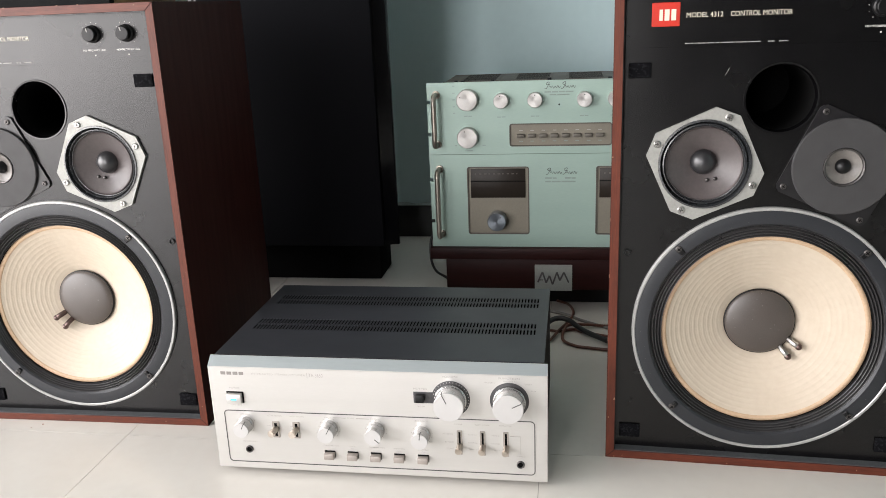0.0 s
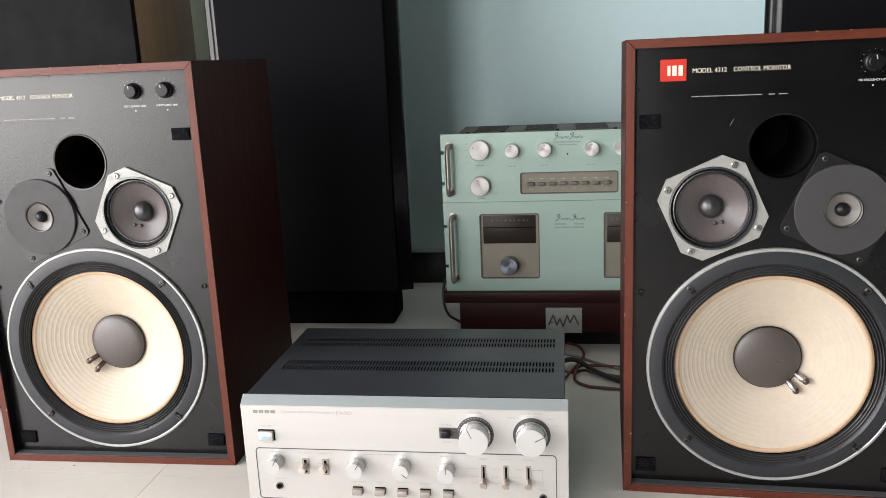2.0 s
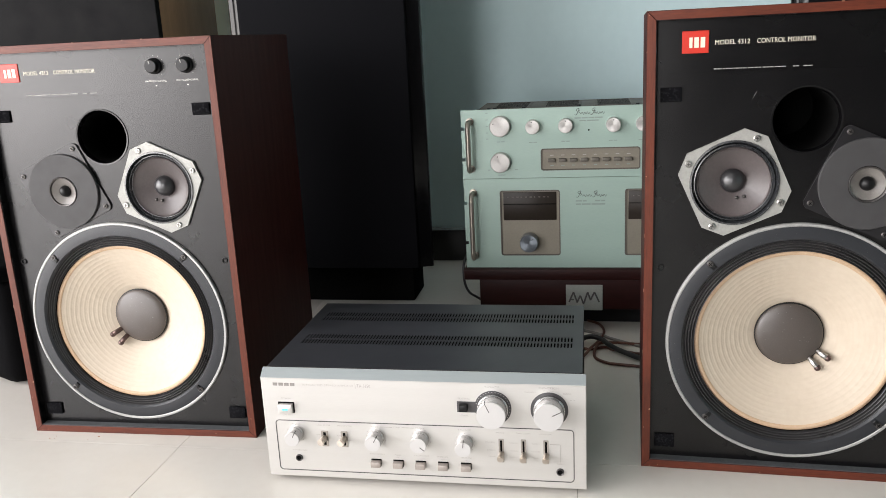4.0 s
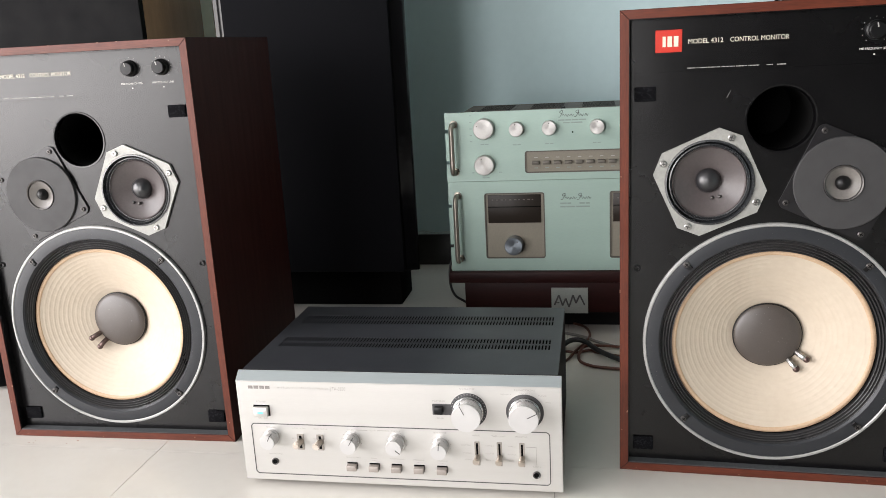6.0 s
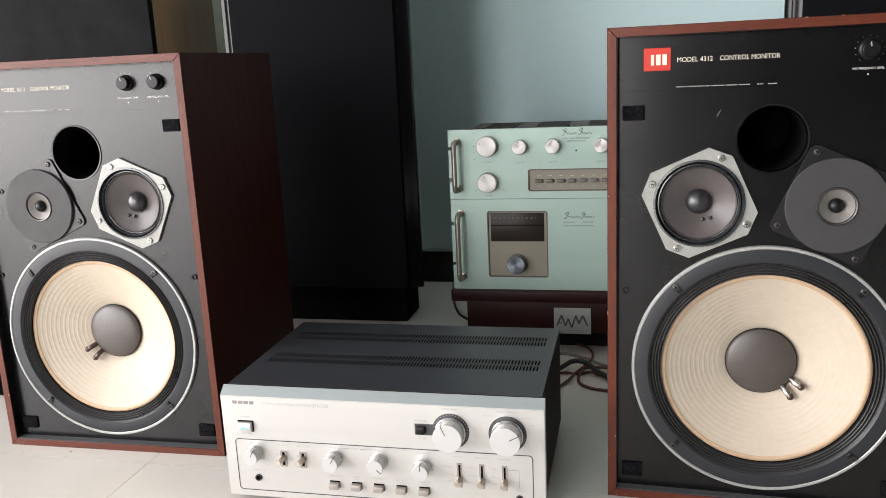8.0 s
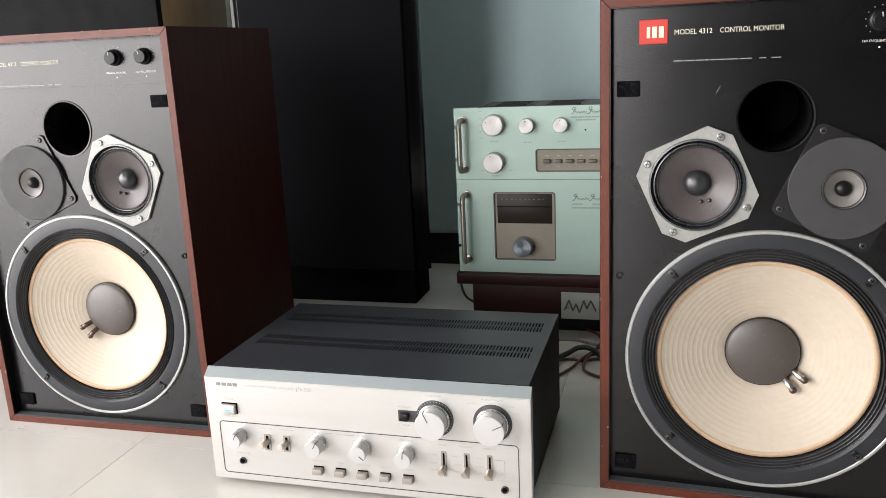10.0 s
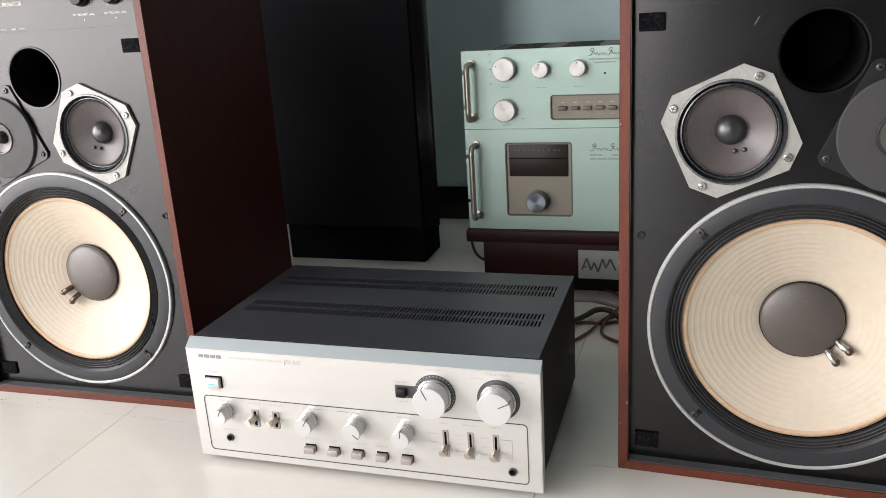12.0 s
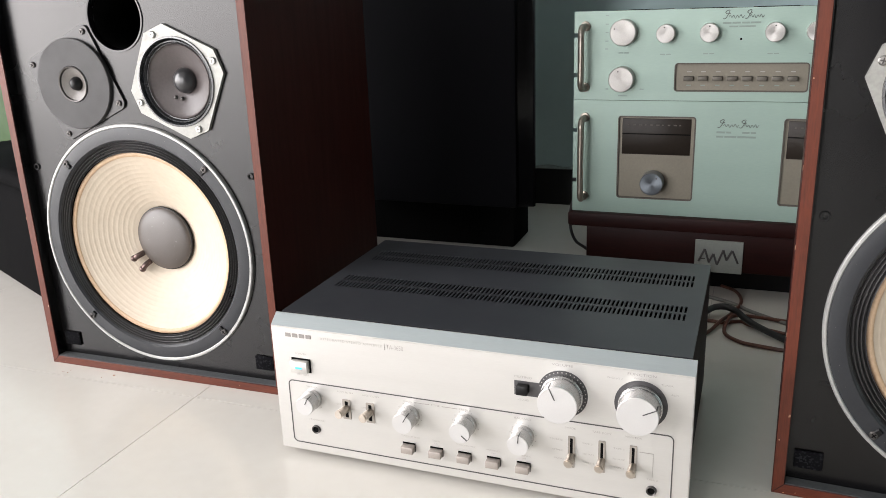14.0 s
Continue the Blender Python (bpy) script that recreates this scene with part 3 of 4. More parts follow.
def monitor(m, side, label):
    """side +1: mid driver at the left of the case, tweeter at the right; -1 the mirror image."""
    sp = thing("loudspeaker", m, label, "loudspeaker", "pair of studio monitors")
    o = 0.004 if side > 0 else 0.0
    fx = (lambda u: u + 0.0008) if side > 0 else (lambda u: W - 0.004 - u)
    L = LIP
    mitred("side_panel", [(0, 0), (0, H)], [(L, L), (L, H - L)], 0, D, (M_WALNUT_SHADED, M_EDGE), sp)
    mitred("side_panel", [(W, H), (W, 0)], [(W - L, H - L), (W - L, L)], 0, D, (M_WALNUT_SHADED, M_EDGE), sp)
    mitred("top_panel", [(0, H), (W, H)], [(L, H - L), (W - L, H - L)], 0, D, (M_WALNUT_H_SHADED, M_EDGE_H), sp)
    mitred("bottom_panel", [(W, 0), (0, 0)], [(W - L, L), (L, L)], 0, D, (M_WALNUT_H_SHADED, M_EDGE_H), sp)
    part("back_panel", boxed(L, W - L, D - 0.02, D - 0.004, L, H - L), M_BLACK, sp)
    yb = REC
    port, mid, tw, wf = (fx(0.1838), 0.4600), (fx(0.1050), 0.3855), (fx(0.2547), 0.3830), (fx(0.1850), 0.1785)
    baffle = part("baffle", plate([(L, L), (W - L, L), (W - L, 0.5188), (L, 0.5188)], [circle(*port, 0.0378), circle(*mid, 0.051), circle(*wf, 0.1450, 96)], yb, yb + 0.018),
                  M_BAFFLE, sp, "matt black front board")
    part("control_plate", boxed(L, W - L, yb - 0.0006, yb + 0.016, 0.5190, H - L), M_STRIP, sp, "black lettered control strip")
    # inner edge of the recess is painted black
    bm = bmesh.new()
    for a, b, c, d in ((L, L + 0.0006, L, H - L), (W - L - 0.0006, W - L, L, H - L), (L + 0.0006, W - L - 0.0006, H - L - 0.0006, H - L)):
        box(bm, a, b, 0.0012, yb, c, d)
    part("recess_edge", bm, M_BAFFLE, sp)
    part("recess_ledge", boxed(L + 0.0006, W - L - 0.0006, 0.0012, yb, L, L + 0.0008), M_DUST, sp, "dusty black lower ledge")
    p = part("port", lathed([(0.0402, yb), (0.0400, yb - 0.0014), (0.0380, yb - 0.0012), (0.0366, yb + 0.003), (0.0364, yb + 0.007)], *port, 64), (M_BAFFLE,), sp, "round black bass reflex port")
    part("port_wall", lathed([(0.0364, yb + 0.0068), (0.0358, yb + 0.149), (0, yb + 0.149)], *port, 48), M_DARK, p)
    woofer(sp, *wf, yb, side)
    midrange(sp, *mid, yb, side)
    tweeter(sp, *tw, yb, side)
    for u0, u1, v0, v1 in ((0.0170, 0.0425, 0.485, 0.5025), (0.3240, 0.3500, 0.4865, 0.5035), (0.0170, 0.0430, 0.025, 0.044), (0.3240, 0.3500, 0.026, 0.045)):
        part("fastener_patch", boxed(u0, u1, yb - 0.003, yb, v0, v1, bevel=0.0012), M_VELCRO, sp, "black hook fastener patch")
    for u in (0.0215, 0.3450):
        part("grille_socket", lathed([(0.0045, yb), (0.0042, yb - 0.002), (0.0026, yb - 0.002), (0.0022, yb + 0.001), (0, yb + 0.001)], u, 0.276, 20), M_BLACK, sp)
    rnd = random.Random(11 + side)
    for k in range(8):
        along, size, wide = rnd.random() ** 0.7, 0.0012 + 0.0045 * rnd.random() ** 2, 0.0004 + 0.0006 * rnd.random()
        if k % 3:
            chip = boxed(-0.0002, wide, -0.0002, 0.0012, 0.02 + along * (H - 0.03), 0.02 + along * (H - 0.03) + size, bevel=0.00015, seg=1)
        else:
            chip = boxed(0.01 + along * (W - 0.03), 0.01 + along * (W - 0.03) + size, -0.0002, 0.0012, H - wide, H + 0.0002, bevel=0.00015, seg=1)
        part("chip", chip, M_RAWWOOD, sp, "pale worn chip on the veneer edge")
    yt = yb - 0.0008
    badge = part("badge", boxed(o + 0.0370, o + 0.0675, yt - 0.0012, yb, 0.5415, 0.5675, bevel=0.0005, seg=1), M_RED, sp, "orange-red square badge")
    bm = bmesh.new()
    for a, b in ((0.0452, 0.0488), (0.0508, 0.0560), (0.0580, 0.0632)):
        box(bm, o + a, o + b, yt - 0.0018, yt - 0.0008, 0.5480, 0.5600)
    part("badge_mark", bm, M_CREAM, badge)
    words("MODEL 4312", o + 0.0740, 0.5528, yt - 0.0003, 0.0054, M_CREAM, sp, "LEFT", width=0.0390)
    words("CONTROL MONITOR", o + 0.1210, 0.5528, yt - 0.0003, 0.0054, M_CREAM, sp, "LEFT", width=0.0640)
    ticks = []
    for a, b in ((0.0740, 0.0835), (0.0845, 0.0868), (0.0877, 0.0965), (0.0974, 0.1060), (0.1069, 0.1110), (0.1125, 0.1275), (0.1288, 0.1410), (0.1422, 0.1545), (0.1620, 0.1690), (0.1735, 0.1835)):
        count = max(1, round((b - a) / 0.0015))
        step = (b - a) / count
        ticks += [(o + a + step * i, o + a + step * (i + 0.70)) for i in range(count)]
    bars(ticks, 0.5225, 0.0011, yt, M_SOFTPRINT, sp)
    if side > 0:
        bm = boxed(-0.00016, 0.00016, yb - 0.0003, yb + 0.0001, -0.0045, 0.0045)
        bmesh.ops.rotate(bm, verts=bm.verts[:], cent=(0, 0, 0), matrix=Matrix.Rotation(radians(28), 3, "Y"))
        bmesh.ops.translate(bm, verts=bm.verts[:], vec=(0.1255, 0, 0.4905))
        part("scratch", bm, M_SOFTPRINT, baffle)
    level_knob(sp, o + 0.2755, 0.5555, yb - 0.0006, "MID FREQUENCY LEVEL", -10)
    level_knob(sp, o + 0.3220, 0.5555, yb - 0.0006, "HIGH FREQUENCY LEVEL", -15)
    return sp


monitor(pose(-0.6220, 1.2860, 0.0, 0, 0, 0.8), -1, "walnut-veneered studio monitor with cream woofer cone and bright baffle sheen")
monitor(pose(0.3128, 1.2562, 0.0, 0, 0, -2.8), 1, "walnut-veneered studio monitor with cream woofer cone, nearer the cables")


# ---- the silver integrated amplifier on the floor ----
amp = thing("amplifier", pose(-0.1850, 1.1770, 0.0, 0, 0, 0.0), "silver integrated amplifier with dark vented cover on the tiled floor", "amplifier")
AW, AB, AT = 0.4255, 0.0075, 0.1500
# front panel: a bevelled top edge leads back to the cover
bm = bmesh.new()
prof = [(0.0, AB), (0.0, AT), (0.0125, 0.1605), (0.0135, 0.1605), (0.0135, AB)]
a = [bm.verts.new((0.0, y, z)) for y, z in prof]
b = [bm.verts.new((AW, y, z)) for y, z in prof]
fs = [bm.faces.new((a[i], a[(i + 1) % 5], b[(i + 1) % 5], b[i])) for i in range(5)]
bm.faces.new(a[::-1]), bm.faces.new(b)
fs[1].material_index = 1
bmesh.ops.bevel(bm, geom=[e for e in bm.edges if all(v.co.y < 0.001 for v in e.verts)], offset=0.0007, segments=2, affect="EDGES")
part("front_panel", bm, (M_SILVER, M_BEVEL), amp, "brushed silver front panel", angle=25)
part("panel_back_edge", boxed(0.0004, AW - 0.0004, 0.0137, 0.0165, AB, 0.1590), M_SIDE, amp)
# cover: side walls, rear and a top with two bands of double slot rows
CY0, CY1, CX0, CX1, CZ = 0.0165, 0.2800, 0.0045, 0.4210, 0.1605
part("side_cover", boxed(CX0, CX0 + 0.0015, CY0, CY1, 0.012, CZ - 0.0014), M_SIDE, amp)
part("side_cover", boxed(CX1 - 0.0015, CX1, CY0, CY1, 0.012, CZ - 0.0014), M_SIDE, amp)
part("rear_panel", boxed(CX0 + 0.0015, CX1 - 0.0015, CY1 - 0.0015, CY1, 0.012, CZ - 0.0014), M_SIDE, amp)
part("chassis_floor", boxed(CX0 + 0.0015, CX1 - 0.0015, CY0, CY1 - 0.0015, 0.012, 0.0135), M_SIDE, amp)
# dark sheet added under the slots in place of the shaded interior
part("slot_shade_sheet", boxed(CX0 + 0.0020, CX1 - 0.0020, CY0 + 0.02, CY1 - 0.004, CZ - 0.014, CZ - 0.012), M_DARK, amp)
bm = bmesh.new()
rows_y = ((0.1010, 0.1180), (0.1225, 0.1395), (0.1985, 0.2150), (0.2190, 0.2355))
SX0, SX1, PITCH, SLOT = 0.0220, 0.4080, 0.00455, 0.0024
zs = (CZ - 0.0014, CZ)
edge = CY0
for y0, y1 in rows_y:
    box(bm, CX0, CX1, edge, y0, *zs)
    edge = y1
box(bm, CX0, CX1, edge, CY1, *zs)
nslot = int((SX1 - SX0) / PITCH)
for y0, y1 in rows_y:
    box(bm, CX0, SX0, y0, y1, *zs)
    for i in range(nslot):
        x = SX0 + SLOT + i * PITCH
        box(bm, x, x + PITCH - SLOT, y0, y1, *zs)
    box(bm, SX0 + nslot * PITCH + SLOT, CX1, y0, y1, *zs)
part("top_cover", bm, M_COVER, amp, "dark slate metal cover with rows of slots")
for x, y in ((0.035, 0.035), (AW - 0.035, 0.035), (0.035, 0.25), (AW - 0.035, 0.25)):
    bm = bmesh.new()
    bmesh.ops.create_cone(bm, cap_ends=True, segments=20, radius1=0.011, radius2=0.013, depth=0.012, matrix=Matrix.Translation((x, y, 0.006)))
    part("foot", bm, M_BLACK, amp, "black rubber foot")

YF = -0.0003
bars([(0.0170, 0.0230), (0.0250, 0.0310), (0.0330, 0.0390), (0.0410, 0.0468)], 0.1418, 0.0040, YF, M_MARK, amp, "brand_mark")
words("INTEGRATED STEREO AMPLIFIER", 0.0575, 0.1418, YF, 0.0025, M_PRINT, amp, "LEFT", width=0.0695, bold=-0.00005, space=1.12)
bars([(0.1298, 0.12995)], 0.1418, 0.0070, YF, M_PRINT, amp)
words("TA-3650", 0.1318, 0.1418, YF, 0.0050, M_PRINT, amp, "LEFT", width=0.0180, bold=-0.00006)
part("panel_line", line_loop(rounded(0.0150, 0.4105, 0.0165, 0.0905, 0.0055), 0.0011, -0.0004, 0.0003), M_DKPRINT, amp, "thin dark outline round the lower controls")


def lettered(text, x, z, w, size=0.0021, material=None):
    words(text, x, z, YF, size, material or M_PRINT, amp, width=w, bold=-0.00003)


for text, x, z, w, size in (
        ("POWER", 0.0330, 0.1215, 0.0135, 0.0021), ("ON", 0.0290, 0.0978, 0.0050, 0.0020), ("OFF", 0.0375, 0.0978, 0.0060, 0.0020),
        ("SPEAKER", 0.0430, 0.0850, 0.0130, 0.0018), ("HEADPHONES", 0.0460, 0.0465, 0.0190, 0.0018),
        ("LOW FILTER", 0.0820, 0.0845, 0.0185, 0.0018), ("HIGH FILTER", 0.1110, 0.0845, 0.0195, 0.0018), ("OFF", 0.0735, 0.0700, 0.0050, 0.0016), ("OFF", 0.1025, 0.0700, 0.0050, 0.0016),
        ("BASS", 0.1520, 0.0850, 0.0090, 0.0019), ("TONE", 0.1815, 0.0850, 0.0095, 0.0019), ("TREBLE", 0.2125, 0.0850, 0.0125, 0.0019), ("BALANCE", 0.2710, 0.0850, 0.0165, 0.0020),
        ("VOLUME", 0.3085, 0.1460, 0.0195, 0.0024), ("FUNCTION", 0.3800, 0.1460, 0.0250, 0.0024), ("MUTING", 0.2715, 0.1288, 0.0165, 0.0022), ("-20dB", 0.2715, 0.1052, 0.0105, 0.0019),
        ("PHONO 2", 0.3565, 0.1400, 0.0135, 0.0017), ("PHONO 1", 0.3800, 0.1423, 0.0130, 0.0015), ("TUNER", 0.4020, 0.1390, 0.0105, 0.0017), ("AUX", 0.4090, 0.1305, 0.0065, 0.0017),
        ("MODE", 0.3170, 0.0828, 0.0095, 0.0019), ("TAPE COPY", 0.3460, 0.0828, 0.0180, 0.0019), ("MONITOR", 0.3745, 0.0828, 0.0150, 0.0019),
        ("REVERSE", 0.3035, 0.0690, 0.0125, 0.0017), ("STEREO", 0.3050, 0.0580, 0.0105, 0.0017), ("MONO", 0.3060, 0.0490, 0.0090, 0.0017),
        ("TAPE 2-1", 0.3340, 0.0690, 0.0110, 0.0016), ("SOURCE", 0.3340, 0.0580, 0.0110, 0.0016), ("TAPE 1-2", 0.3340, 0.0490, 0.0110, 0.0016),
        ("TAPE 2", 0.3620, 0.0690, 0.0100, 0.0016), ("SOURCE", 0.3620, 0.0580, 0.0110, 0.0016), ("TAPE 1", 0.3625, 0.0490, 0.0095, 0.0016), ("TAPE 2", 0.3930, 0.0420, 0.0100, 0.0017),
        ("TURNOVER FREQ", 0.1530, 0.0455, 0.0200, 0.0015), ("TONE", 0.1810, 0.0452, 0.0080, 0.0016), ("TURNOVER FREQ", 0.2125, 0.0455, 0.0200, 0.0015), ("PRESENCE", 0.2410, 0.0452, 0.0140, 0.0016), ("LOUDNESS", 0.2720, 0.0452, 0.0135, 0.0016),
        ("OFF", 0.1810, 0.0420, 0.0045, 0.0013), ("ON", 0.1810, 0.0250, 0.0035, 0.0013), ("OFF", 0.2410, 0.0420, 0.0045, 0.0013), ("ON", 0.2410, 0.0250, 0.0035, 0.0013), ("OFF", 0.2720, 0.0420, 0.0045, 0.0013), ("ON", 0.2720, 0.0250, 0.0035, 0.0013)):
    lettered(text, x, z, w, size)
bars([(0.1590, 0.1750), (0.1885, 0.2045)], 0.0850, 0.0003, YF, M_PRINT, amp)
bm = bmesh.new()
for a, b, c, d in ((0.3800, 0.3930, 0.0689, 0.0692), (0.3927, 0.3930, 0.0450, 0.0689)):
    box(bm, a, b, YF - 0.0001, 0.0002, c, d)
part("print_bar", bm, M_PRINT, amp)

# power push button with a lit bar
pb = part("power_button", boxed(0.0232, 0.0424, -0.0065, 0.0005, 0.1022, 0.1150, bevel=0.0009), M_SILVER, amp, "square silver push button")
part("button_bezel", boxed(0.0217, 0.0440, -0.0006, 0.0004, 0.1012, 0.1166), M_DARK, pb)
part("indicator", boxed(0.0290, 0.0365, -0.0070, -0.0060, 0.1072, 0.1090, bevel=0.0003, seg=1), M_LED, pb, "small lit blue bar")


def amp_knob(name, cx, cz, r, depth, turn, label, ticks=0, tick_r=0.0):
    prof = [(r * 1.06, 0.0), (r * 1.06, -depth * 0.20), (r * 1.04, -depth * 0.23), (r * 1.03, -depth * 0.24), (r * 1.03, -depth * 0.30), (r * 1.01, -depth * 0.31), (r * 0.985, -depth + 0.0005), (r * 0.96, -depth), (0, -depth)]
    bm = lathed(prof, cx, cz, 64)
    for f in bm.faces:
        if all(v.co.y < -depth + 0.0006 for v in f.verts):
            f.material_index = 1
    k = part(name, bm, (M_ALU, M_KNOBFACE), amp, label, angle=18)
    p = boxed(-0.00045, 0.00045, -depth - 0.0004, -depth + 0.0002, r * 0.28, r * 0.93)
    box(p, -0.00045, 0.00045, -depth, -depth * 0.62, r * 0.92, r * 1.008)
    bmesh.ops.rotate(p, verts=p.verts[:], cent=(0, 0, 0), matrix=Matrix.Rotation(radians(turn), 3, "Y"))
    bmesh.ops.translate(p, verts=p.verts[:], vec=(cx, 0, cz))
    part("pointer", p, M_DKPRINT, k)
    for i in range(ticks):
        a = radians(-135 + 270 * i / (ticks - 1))
        x, z = cx + tick_r * math.sin(a), cz + tick_r * math.cos(a)
        part("dial_mark", boxed(x - 0.00035, x + 0.00035, -0.0004, 0.0002, z - 0.00035, z + 0.00035), M_PRINT, k)
    return k


amp_knob("speaker_knob", 0.0430, 0.0715, 0.01, 0.0190, 25, "silver speaker selector knob", 5, 0.0125)
amp_knob("bass_knob", 0.1530, 0.0700, 0.0106, 0.0200, 30, "silver bass knob", 11, 0.0135)
amp_knob("treble_knob", 0.2130, 0.0700, 0.0106, 0.0200, 130, "silver treble knob", 11, 0.0135)
amp_knob("balance_knob", 0.2710, 0.0670, 0.0104, 0.0200, 5, "silver balance knob", 11, 0.0130)

# volume dial and muting switch share one dark plate
dial = part("dial_plate", lathed([(0.0235, 0.0003), (0.0235, -0.0006), (0, -0.0006)], 0.3090, 0.1170, 64), M_PLATE, amp, "dark grey dial plate")
part("plate_wing", boxed(0.2630, 0.2870, -0.0005, 0.0003, 0.1100, 0.1248), M_PLATE, dial)
for i in range(21):
    a = radians(-75 + 10.5 * i)
    x, z = 0.3090 + 0.0217 * math.sin(a), 0.1170 + 0.0217 * math.cos(a)
    part("dial_mark", boxed(x - 0.00045, x + 0.00045, -0.0010, -0.0004, z - 0.00045, z + 0.00045), M_SOFTPRINT, dial)
amp_knob("volume_knob", 0.3090, 0.1170, 0.0186, 0.0235, -25, "large silver volume knob")
dial = part("dial_plate", lathed([(0.0235, 0.0003), (0.0235, -0.0006), (0, -0.0006)], 0.3800, 0.1170, 64), M_PLATE, amp, "dark grey dial plate")
amp_knob("function_knob", 0.3800, 0.1170, 0.0186, 0.0235, 62, "large silver function knob")
part("muting_button", boxed(0.2662, 0.2770, -0.0075, 0.0, 0.1130, 0.1225, bevel=0.0008), M_BLACK, amp, "small black muting button")


def jack(cx, cz):
    j = part("jack_socket", lathed([(0.0050, 0.0002), (0.0048, -0.0018), (0.0042, -0.0024), (0.0034, -0.0018), (0.0031, 0.0005)], cx, cz, 32), M_DKSCREW, amp, "round headphone jack socket")
    part("jack_hole", lathed([(0.0033, -0.0008), (0, -0.0008)], cx, cz, 24), M_DARK, j)


jack(0.0440, 0.0355)
jack(0.3925, 0.0310)


def toggle(name, cx, z0, z1, w, lever_z, drop, r, length):
    s = part(name, plate(rounded(cx - w / 2, cx + w / 2, z0, z1, 0.0006, 2), [rounded(cx - w * 0.2, cx + w * 0.2, z0 + 0.002, z1 - 0.002, 0.0005, 2)], -0.0008, 0.0003), M_SWITCH, amp, "grey lever switch with a metal bat")
    part("switch_slot", boxed(cx - w * 0.21, cx + w * 0.21, -0.0004, 0.0003, z0 + 0.0015, z1 - 0.0015), M_DARK, s)
    bm = bmesh.new()
    d = Vector((0, -length, -drop)).normalized()
    turn = Vector((0, 0, 1)).rotation_difference(d).to_matrix().to_4x4()
    bmesh.ops.create_cone(bm, cap_ends=True, segments=20, radius1=r * 0.80, radius2=r, depth=length, matrix=Matrix.Translation(Vector((cx, 0, lever_z)) + d * length / 2) @ turn)
    bmesh.ops.bevel(bm, geom=[e for e in bm.edges if len(e.link_faces) == 2 and e.calc_face_angle() > 1], offset=r * 0.25, segments=2, affect="EDGES")
    part("lever", bm, M_LEVER, s, "turned metal lever")


toggle("low_filter_switch", 0.0825, 0.0540, 0.0765, 0.0092, 0.0665, -0.002, 0.0047, 0.0195)
toggle("high_filter_switch", 0.1095, 0.0540, 0.0765, 0.0092, 0.0665, -0.002, 0.0047, 0.0195)
toggle("mode_switch", 0.3180, 0.0415, 0.0745, 0.0066, 0.0535, 0.0, 0.0044, 0.0160)
toggle("tape_copy_switch", 0.3465, 0.0415, 0.0745, 0.0066, 0.0535, 0.0, 0.0044, 0.0160)
toggle("monitor_switch", 0.3750, 0.0415, 0.0745, 0.0066, 0.0535, 0.0, 0.0044, 0.0160)
for x in (0.1512, 0.1812, 0.2112, 0.2412, 0.2715):
    k = part("push_button", boxed(x - 0.0065, x + 0.0065, -0.0080, 0.0, 0.0292, 0.0368, bevel=0.0006), M_GREYBTN, amp, "small warm grey push button")
    part("button_bezel", boxed(x - 0.0069, x + 0.0069, -0.0005, 0.0003, 0.0287, 0.0383), M_DARK, k)


# ---- the rack units on their low stand ----
PX, PY = 0.0050, 1.7750
PW = 0.4830


def rack_unit(name, z, h, label, holes):
    u = thing(name, pose(PX, PY, z), label, "amplifier", "stacked rack units")
    outline = [(0, 0), (PW, 0), (PW, h), (0, h)]
    for v in (h * 0.735, h * 0.285):
        outline += [(0, v + 0.0033), (0.006, v + 0.0033), (0.006, v - 0.0033), (0, v - 0.0033)]
    bm = plate(outline, holes, 0.0, 0.0045)
    part("front_panel", bm, M_MINT, u, "pale mint anodised front panel with rack notches")
    part("chassis", boxed(0.022, PW - 0.022, 0.010, 0.235, 0.004, h - 0.006, bevel=0.0015), M_CHASSIS, u, "grey-brown metal chassis")
    return u


def rack_handle(u, x, z0, z1):
    bm = bmesh.new()
    pts = [(x, 0.0, z0), (x, -0.020, z0), (x, -0.0285, z0 + 0.002), (x, -0.0330, z0 + 0.010), (x, -0.0330, z0 + 0.025), (x, -0.0330, z1 - 0.025), (x, -0.0330, z1 - 0.010), (x, -0.0285, z1 - 0.002), (x, -0.020, z1), (x, 0.0, z1)]
    tube(bm, pts, 0.0047, 14, 5)
    h = part("handle", bm, M_HANDLE, u, "round worn nickel handle", angle=60)
    for z in (z0, z1):
        part("ferrule", lathed([(0.0075, 0.0), (0.0072, -0.003), (0.0048, -0.0035)], x, z, 24), M_HANDLE, h)


def rack_knob(u, cx, cz, r, turn=-20, depth=0.018, material=None):
    k = part("control_knob", lathed([(r * 1.02, 0.0), (r, -depth + 0.001), (r * 0.94, -depth), (r * 0.40, -depth - 0.0002), (0, -depth + 0.0004)], cx, cz, 56), material or M_SPUN, u, "spun aluminium control knob")
    p = lathed([(0.0011, -depth - 0.0004), (0, -depth - 0.0005)], cx + r * 0.7 * math.sin(radians(turn)), cz + r * 0.7 * math.cos(radians(turn)), 12)
    part("pointer", p, M_DKPRINT, k)
    return k


